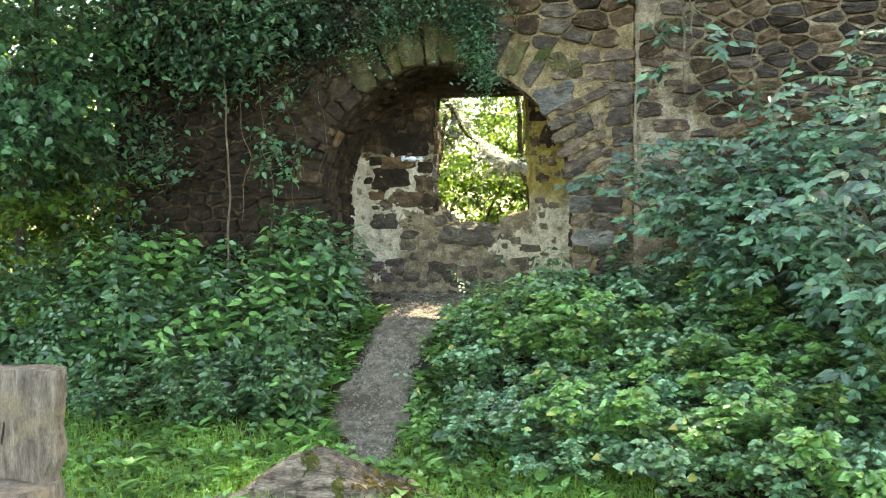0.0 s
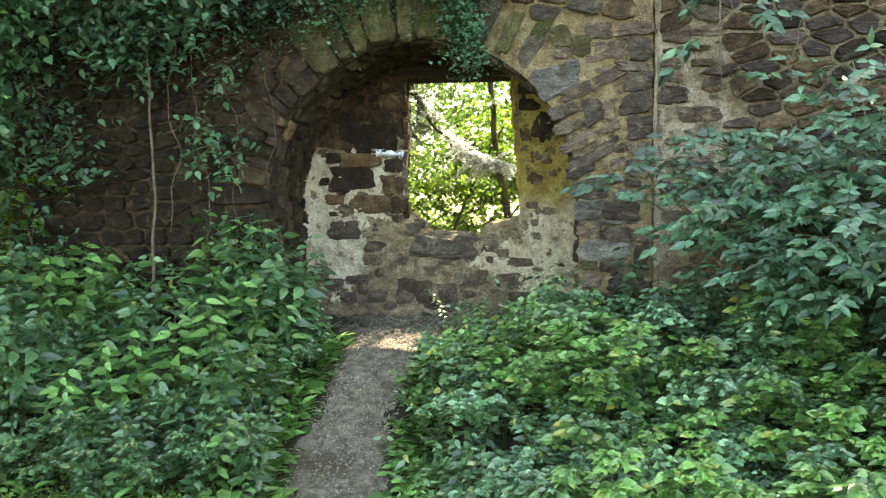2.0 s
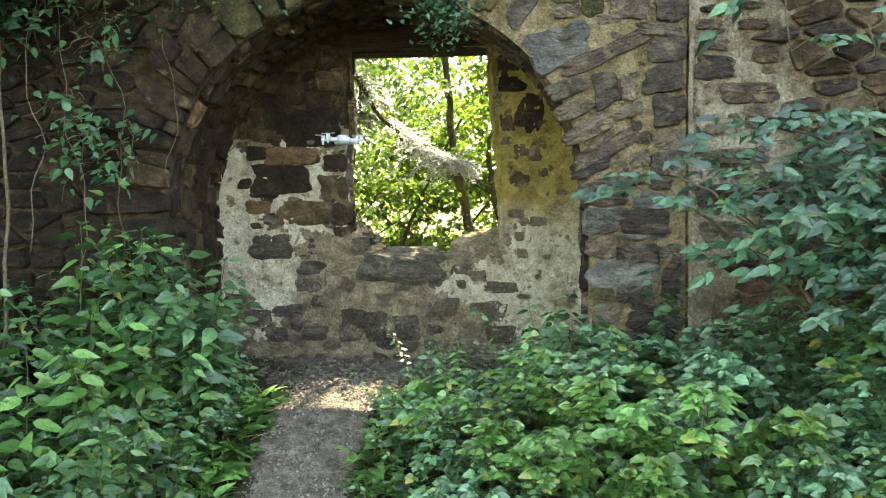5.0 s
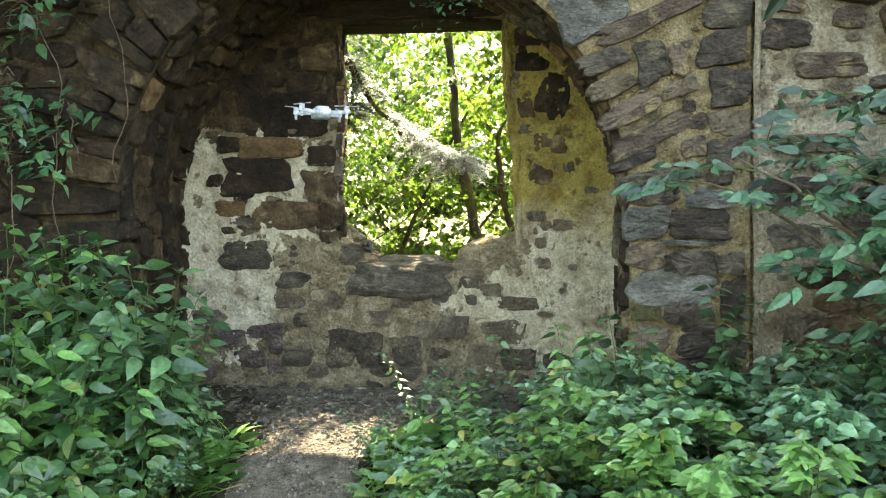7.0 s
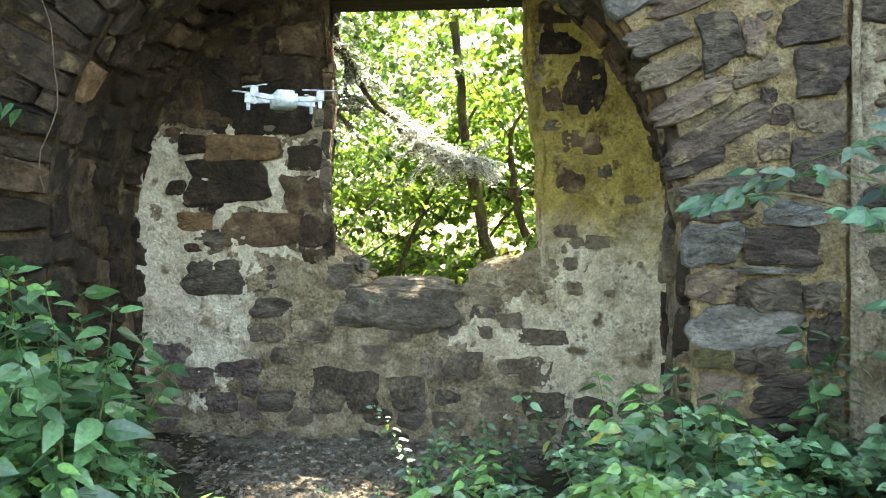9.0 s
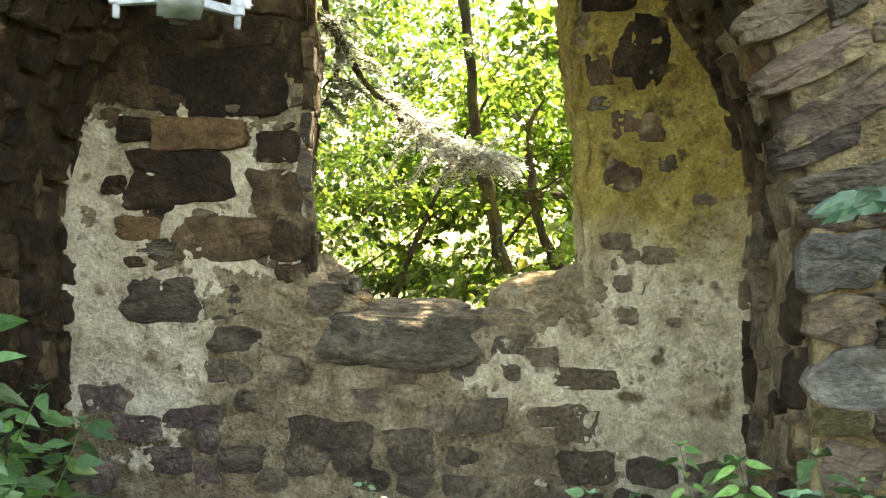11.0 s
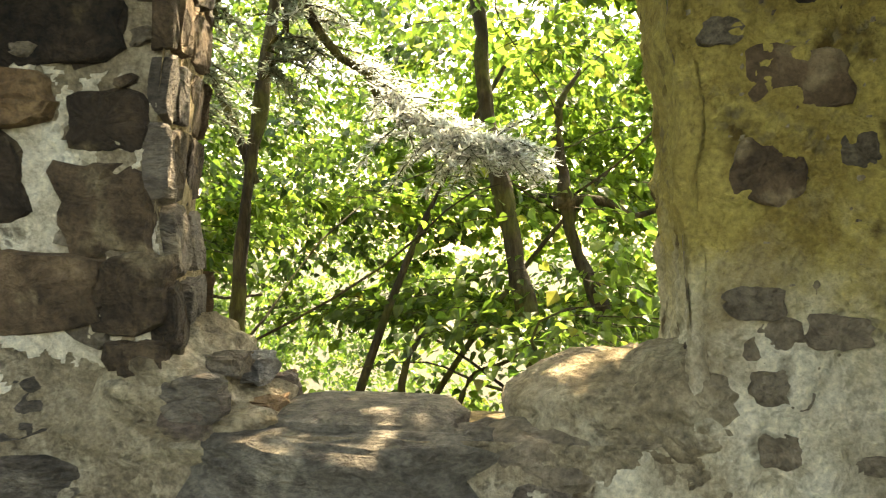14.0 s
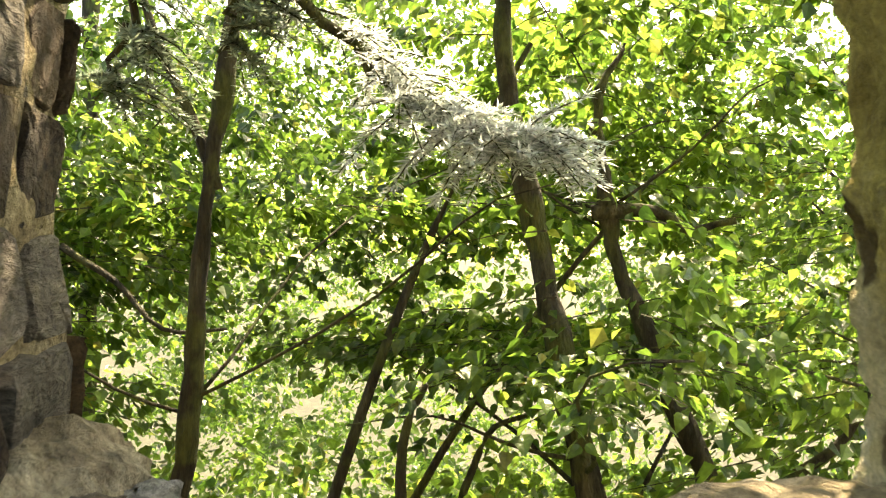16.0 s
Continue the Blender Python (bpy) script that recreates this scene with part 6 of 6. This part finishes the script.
tree("maple", [(-9.6, 13.2, B), (-9.4, 13.3, 3), (-8.8, 13.6, 16)], [0.14, 0.11, 0.03], 108, 20, 0.0, 6.0, 2.6, 560, 0.10, "leafy maple beside the end of the wall")
tree("hazel", [(-8.3, 9.9, -0.3), (-8.1, 9.9, 2.0), (-7.6, 9.8, 5.0)], [0.06, 0.045, 0.02], 109, 22, 1.1, 4.6, 1.5, 400, 0.10, "dark leafy hazel before the wall", 20, 0.55, True, M_HAZEL)
tree("hazel", [(-9.0, 9.6, -0.4), (-8.9, 9.6, 2.0), (-8.6, 9.5, 5.0)], [0.06, 0.045, 0.02], 110, 20, 0.3, 4.6, 1.9, 400, 0.10, "dark leafy hazel before the wall", 20, 0.6, True, M_HAZEL)
tree("hazel", [(-8.7, 11.4, -0.1), (-8.6, 11.4, 2.0), (-8.3, 11.4, 5.0)], [0.06, 0.045, 0.02], 111, 18, 0.3, 4.6, 1.6, 260, 0.10, "dark leafy hazel at the broken end of the wall", 20, 0.55, True, M_HAZEL)


def slanting(p0, p1, r0, label, bend=0.2):
    """A thin leaning or fallen stem in the wood."""
    q = np.linspace(0, 1, 12)
    pts = np.array(p0) + (np.array(p1) - np.array(p0)) * q[:, None] + np.stack([0.10 * np.sin(q * 5 + p0[0] * 7) * q, 0 * q, bend * np.sin(q * math.pi) + 0.06 * np.sin(q * 8 + p0[1] * 5) * q], 1)
    ob = new("leaning_stem", mesh_np("leaning_stem", *tube(pts, np.linspace(r0, r0 * 0.35, 12), 7), [M_BARK], True))
    return tagged(ob, label, "stem", "leaning stems in the wood")


slanting((-4.3, 14.9, -1.1), (-2.9, 15.0, 2.3), 0.038, "thin dark leaning sapling stem")
slanting((-4.20, 14.40, 1.65), (-4.62, 14.45, 2.75), 0.03, "dark forking limb of a slender maple", 0.05)
slanting((-2.05, 15.0, -0.1), (-1.35, 15.1, 0.75), 0.04, "dark forking limb of a young maple", 0.06)
slanting((-3.3, 14.8, 0.1), (-2.75, 14.85, 0.75), 0.022, "thin curved twig in the undergrowth", 0.12)
slanting((-4.1, 15.2, -1.1), (-2.4, 15.4, 1.7), 0.03, "thin dark leaning sapling stem")
slanting((-3.3, 14.3, -0.9), (-3.35, 14.3, 0.9), 0.04, "dead crooked stem in the undergrowth")
slanting((-5.2, 14.9, 1.4), (-4.2, 14.5, 1.0), 0.02, "thin dark bare branch", -0.05)
slanting((-2.62, 15.0, 1.55), (-1.9, 15.0, 1.45), 0.04, "dark stubby branch of a maple", 0.03)


def fir_branch(points, seed, label, mat_, count):
    """A drooping conifer bough with side twigs and needles."""
    r = np.random.default_rng(seed)
    pts = np.array(points)
    k = np.linspace(0, 1, len(pts))
    q = np.linspace(0, 1, 16)
    line = np.stack([np.interp(q, k, pts[:, c]) for c in range(3)], 1)
    wood, need = Buf(), Buf()
    wood.add(*tube(line + 0.02 * r.normal(size=line.shape), np.linspace(0.030, 0.007, 16), 6))
    for i in range(count):
        f = 1 - r.uniform(0, 0.95) ** (2.5 if i % 3 and count > 100 else 0.9)
        at = np.array([np.interp(f, q, line[:, c]) for c in range(3)])
        way = unit(np.array([r.normal(0.5, 0.6), r.normal(-0.1, 0.6), r.normal(0.05, 0.14)]))
        L_ = r.uniform(0.12, 0.36)
        tw = at + np.linspace(0, 1, 4)[:, None] * way * L_ - (np.linspace(0, 1, 4) ** 2)[:, None] * np.array([0, 0, r.uniform(0.05, 0.2)])
        wood.add(*tube(tw, np.linspace(0.006, 0.002, 4), 3))
        n = 130 if f > 0.62 else 60
        g = r.uniform(0, 1, n)
        p = np.stack([np.interp(g, np.linspace(0, 1, 4), tw[:, c]) for c in range(3)], 1)
        nw = way * 0.6 + r.normal(size=(n, 3)) * (0.8, 0.8, 0.3)
        need.add(*leaves(p, nw, r.normal(size=(n, 3)) * 0.5 + (0, 0, 1.5), r.uniform(0.035, 0.065, n), 0.011, 0.1, 0.1, False))
    thing = empty("fir_bough")
    part("wood", wood.mesh("wood", M_BARK, True), thing)
    part("needles", need.mesh("needles", mat_), thing)
    return tagged(thing, label, "fir bough")


fir_branch([(-4.25, 13.8, 3.10), (-3.79, 13.8, 2.51), (-3.60, 13.8, 2.27), (-3.41, 13.8, 2.06), (-3.27, 13.8, 1.95), (-3.11, 13.8, 1.86), (-2.98, 13.8, 1.80), (-2.88, 13.8, 1.79)], 121, "drooping fir bough behind the window, needles coloured pale as if sunlit", M_NEEDLE, 150)
fir_branch([(-4.05, 13.8, 3.05), (-4.16, 13.8, 2.58), (-4.24, 13.8, 2.34), (-4.32, 13.8, 2.13), (-4.39, 13.8, 1.98)], 122, "fir bough above the undergrowth, needles coloured dark as if shaded", M_NEEDLE_SHADE, 42)
fir_branch([(-3.95, 13.85, 3.0), (-3.82, 13.8, 2.55), (-3.86, 13.8, 2.28), (-3.94, 13.8, 2.12)], 123, "fir bough above the undergrowth, needles coloured dark as if shaded", M_NEEDLE_SHADE, 36)

# the wood behind, and under the trees
r_ = np.random.default_rng(9)


def thicket(name, n, x0, x1, y0, y1, low, high, reach, per, leaf, label, category, power=1.0, fine=False, mat_=None, clumpy=0):
    """Leafy twigs that fill a stretch of the wood between two heights over the ground."""
    e = np.stack([r_.uniform(x0, x1, n), r_.uniform(y0, y1, n), np.zeros(n)], 1)
    e[:, 2] = ground_z(e[:, 0], e[:, 1]) + low + r_.uniform(0, 1, n) ** power * (high - low)
    if clumpy:
        e = e[fbm(e[:, 0] * 0.42 / clumpy, e[:, 2] * 0.5 / clumpy + e[:, 1] * 0.12, 3) + r_.normal(0, 0.12, n) > -0.06]
        n = len(e)
    f_, t_ = crown(r_, e, r_.normal(size=(n, 2)), reach, per, leaf, mat_ or M_MAPLE, fine)
    return tagged(new(name, f_), label, category, kind="stuff")


thicket("far_woods", 4600, -11, 5, 21.5, 34, 0.3, 13.5, 0.9, 20, 0.13, "sunlit green understorey of the wood behind", "woods", 0.75, False, None, 1.0)
thicket("far_woods", 3300, -30, -10, 18.0, 32, 1.0, 13.0, 1.0, 20, 0.14, "sunlit green understorey beside the ruin", "woods")
thicket("far_woods", 3600, -45, 18, 34, 50, 2.0, 27.0, 1.8, 20, 0.26, "pale sunlit green wood in the distance", "woods", 0.9, False, None, 2.0)
thicket("far_woods", 1700, -9, 4, 19.0, 25.0, 6.0, 12.5, 0.8, 20, 0.11, "leafy maple branches high in the wood", "woods", 1.0, False, None, 1.2)
thicket("undergrowth", 1500, -9, 4, 15.4, 22, 0.0, 1.7, 0.6, 18, 0.085, "sunlit leafy undergrowth behind the wall", "undergrowth", 1.0, True)
thicket("undergrowth", 260, -11, -6.9, 8.8, 12.5, 0.1, 1.6, 0.5, 20, 0.10, "dark leafy undergrowth at the end of the wall", "undergrowth")
thicket("undergrowth", 520, -12.5, -6.7, 12.4, 14.5, 0.0, 5.0, 0.5, 20, 0.10, "dark leafy thicket beyond the end of the wall", "undergrowth", 1.0, True, M_HAZEL, 0.5)
# these twigs use the leaf copy coloured as shaded
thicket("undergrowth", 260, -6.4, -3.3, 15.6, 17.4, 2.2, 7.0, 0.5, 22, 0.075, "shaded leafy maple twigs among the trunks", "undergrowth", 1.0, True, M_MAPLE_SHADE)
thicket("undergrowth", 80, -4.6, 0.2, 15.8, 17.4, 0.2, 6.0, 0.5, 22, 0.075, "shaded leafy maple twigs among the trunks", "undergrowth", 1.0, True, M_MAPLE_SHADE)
thicket("undergrowth", 90, -6, 0, 13.4, 14.8, 0.1, 0.6, 0.45, 22, 0.06, "sunlit leafy undergrowth behind the wall", "undergrowth", 1.0, True)
# high unseen leaf canopies, added to shade the wood and the bank
e = np.stack([r_.uniform(-14, 9, 500), r_.uniform(29, 44, 500), r_.uniform(10.5, 16.0, 500)], 1)
f_, t_ = crown(r_, e, r_.normal(size=(500, 2)), 1.3, 22, 0.26, M_MAPLE)
tagged(new("canopy", f_), "unseen high leaf canopy added to shade the far wood", "canopy", kind="stuff")
e = np.stack([r_.uniform(-9, 10, 1500), r_.uniform(12.5, 18.8, 1500), r_.uniform(15.0, 18.0, 1500)], 1)
f_, t_ = crown(r_, e, r_.normal(size=(1500, 2)), 1.2, 22, 0.26, M_MAPLE)
# twigs above view, added to keep sun off the left jamb
leafy = np.stack([r_.uniform(-3.9, -2.55, 130), r_.uniform(13.0, 14.0, 130), r_.uniform(2.9, 5.0, 130)], 1)
e2 = np.stack([r_.uniform(-18, -4, 900), r_.uniform(13.0, 21.0, 900), r_.uniform(15.0, 18.0, 900)], 1)
# more added sun-blocking twigs; the middle lot covers the trunk tops
leafy = np.concatenate([leafy, np.stack([r_.uniform(-2.5, -1.2, 60), r_.uniform(13.2, 13.8, 60), r_.uniform(3.1, 4.4, 60)], 1), np.stack([r_.uniform(-2.75, -1.6, 60), r_.uniform(14.1, 14.6, 60), r_.uniform(2.3, 3.7, 60)], 1), np.stack([r_.uniform(-3.0, -1.7, 40), r_.uniform(13.2, 13.8, 40), r_.uniform(3.4, 4.4, 40)], 1)])
# out of view overhead, added to darken the left bank and wall
e3 = np.stack([r_.uniform(-9.0, -4.2, 640), r_.uniform(4.8, 10.4, 640), r_.uniform(4.7, 7.2, 640)], 1)
f2, t2 = crown(r_, e3, r_.normal(size=(640, 2)), 0.8, 22, 0.17, M_HAZEL)
tagged(new("canopy", f2), "unseen overhead foliage added to darken the left bank", "canopy", kind="stuff")
f2, t2 = crown(r_, np.concatenate([e2]), r_.normal(size=(900, 2)), 1.2, 22, 0.26, M_MAPLE)
tagged(new("canopy", f2), "unseen high leaf canopy added to shade the hazels", "canopy", kind="stuff")
f3, t3 = crown(r_, leafy, r_.normal(size=(len(leafy), 2)), 0.4, 22, 0.08, M_MAPLE)
tagged(new("undergrowth", f3), "leafy maple twigs, most added above view to shade jamb and sill", "undergrowth", kind="stuff")
tagged(new("canopy", f_), "unseen high leaf canopy added to keep sun off the bank", "canopy", kind="stuff")

# ---- grass, ground leaves, pebbles ----
n = 26000
p = np.stack([rng.uniform(-6.3, -0.4, n), rng.uniform(5.0, 8.5, n), np.zeros(n)], 1)
c_, h_ = path_at(p[:, 1])
p = p[(np.abs(p[:, 0] - c_) > h_ * rng.uniform(0.55, 1.2, n)) & (rng.uniform(size=n) < np.interp(p[:, 1], (7.6, 8.5), (1, 0.15)))]
p[:, 2] = ground_z(p[:, 0], p[:, 1])
way = np.stack([rng.normal(0, 0.35, len(p)), rng.normal(0, 0.35, len(p)), np.ones(len(p))], 1)
v_, t_ = leaves(p, way, rng.normal(size=(len(p), 3)), rng.uniform(0.05, 0.19, len(p)), rng.uniform(0.005, 0.010, len(p)), 0.1, 0.35, True)
n = 500
y = rng.uniform(7.8, 10.5, n)
c_, h_ = path_at(y)
q = np.stack([c_ + rng.choice((-1, 1), n) * (h_ + np.abs(rng.normal(0.05, 0.3, n))), y, 0 * y], 1)
q[:, 2] = ground_z(q[:, 0], q[:, 1])
v2, t2 = leaves(q, np.stack([rng.normal(0, 0.5, n), rng.normal(-0.2, 0.4, n), np.ones(n)], 1), rng.normal(size=(n, 3)), rng.uniform(0.08, 0.26, n), rng.uniform(0.004, 0.008, n), 0.1, 0.5, True)
v_, t_ = np.concatenate([v_, v2]), np.concatenate([t_, t2 + len(v_)])
tagged(new("grass", mesh_np("grass", v_, t_, [M_GRASS])), "fresh green uneven grass round the log", "grass", kind="stuff")
n = 16000
p = np.stack([rng.uniform(-8, 2.5, n), 5.2 + 3.3 * rng.uniform(0, 1, n) ** 1.1, np.zeros(n)], 1)
c_, h_ = path_at(p[:, 1])
p = p[np.abs(p[:, 0] - c_) > h_ * rng.uniform(0.8, 1.3, n)]
p[:, 2] = ground_z(p[:, 0], p[:, 1]) + rng.uniform(0.01, 0.09, len(p))
ln = rng.uniform(0.03, 0.065, len(p))
v_, t_ = leaves(p, random_ways(len(p), 0.3), np.stack([rng.normal(0, .3, len(p)), rng.normal(0, .3, len(p)), np.ones(len(p))], 1), ln, ln * 0.8, 0.2, 0.2, True)
tagged(new("ground_leaves", mesh_np("ground_leaves", v_, t_, [M_HERB])), "small green creeping leaves covering the earth", "ground cover", kind="stuff")

buf = Buf()
for i in range(6000):
    y = rng.uniform(7.6, 11.45)
    c_, h_ = path_at(y)
    u = rng.uniform(-1, 1)
    s = rng.uniform(0.003, 0.012) * (1.7 if y > 10.7 and rng.uniform() < 0.3 else 1)
    x = float(c_ + u * h_)
    z = float(ground_z(x, y)) + 0.035 * (1 - abs(u) ** 3) - 0.018
    vv, tt = stone_local(s * 2, s * 1.5, s * 0.6, 6)
    vv = turned(vv, rng.uniform(0, 360)) + (x, y, z)
    buf.add(vv, tt)
tagged(new("pebbles", buf.mesh("pebbles", M_PEBBLE)), "loose grey pebbles and chips on the path", "pebbles", kind="stuff")
n = 900
p = np.stack([rng.uniform(-4.3, -1.9, n), rng.uniform(10.45, 11.42, n), np.zeros(n)], 1)
c_, h_ = path_at(p[:, 1])
p = p[np.abs(p[:, 0] - c_) < h_ * 1.05]
p[:, 2] = ground_z(p[:, 0], p[:, 1]) + rng.uniform(0.018, 0.035, len(p))
ln = rng.uniform(0.02, 0.055, len(p))
v_, t_ = leaves(p, random_ways(len(p), 0.15), np.stack([rng.normal(0, .35, len(p)), rng.normal(0, .35, len(p)), np.ones(len(p))], 1), ln, ln * 0.55, 0.3, -0.2, True)
tagged(new("leaf_litter", mesh_np("leaf_litter", v_, t_, [M_LITTER])), "dry grey-brown fallen leaves on the niche floor", "leaf litter", kind="stuff")
for x, y, s in ((-3.33, 8.22, 0.11), (-4.25, 11.1, 0.20), (-3.9, 11.15, 0.13), (-2.85, 8.5, 0.06), (-3.7, 11.0, 0.08), (-3.2, 11.2, 0.09)):
    bm = bmesh.new()
    bmesh.ops.create_icosphere(bm, subdivisions=3, radius=0.5)
    shift, tilt = rng.uniform(0, 9), Euler((rng.uniform(-0.3, 0.3), rng.uniform(-0.3, 0.3), rng.uniform(0, 3)))
    for w in bm.verts:
        d = w.co.copy()
        for nx, ny, nz, cut in ((0.8, 0.1, 0.6, 0.34), (-0.7, 0.5, 0.5, 0.36), (0.1, -0.9, 0.4, 0.33), (0.1, 0.1, 1.0, 0.36)):
            over = d.dot(Vector((nx, ny, nz)).normalized()) - cut
            if over > 0:
                d -= Vector((nx, ny, nz)).normalized() * over * 0.85
        d *= 1 + 0.12 * float(fbm(d.x * 4 + shift, d.y * 4 + d.z * 5, shift))
        w.co = Vector((d.x * s * 1.6, d.y * s * 1.15, d.z * s * 0.8))
        w.co.rotate(tilt)
    me = bpy.data.meshes.new("loose_stone")
    bm.to_mesh(me)
    bm.free()
    me.materials.append(M_STONE_GREY)
    ob = new("loose_stone", me)
    ob.location = (x, y, float(ground_z(x, y)) + 0.01)
    tagged(ob, "loose grey fieldstone lying on the path", "stone", "loose stones")

# ---- the stones of the walls ----
count = {}
rest = {}
for wall, verts, tris, mat_, near in STONES:
    count[wall] = count.get(wall, 0) + (1 if near else 0)
    if near and count[wall] <= 300:
        part("stone", mesh_np("stone", verts, tris, [mat_]), wall)
    else:
        rest.setdefault((wall, mat_), Buf()).add(verts, tris)
for (wall, mat_), b_ in rest.items():
    ob = part("stonework", b_.mesh("stonework", mat_), wall)
    ob["kind"] = "stuff"
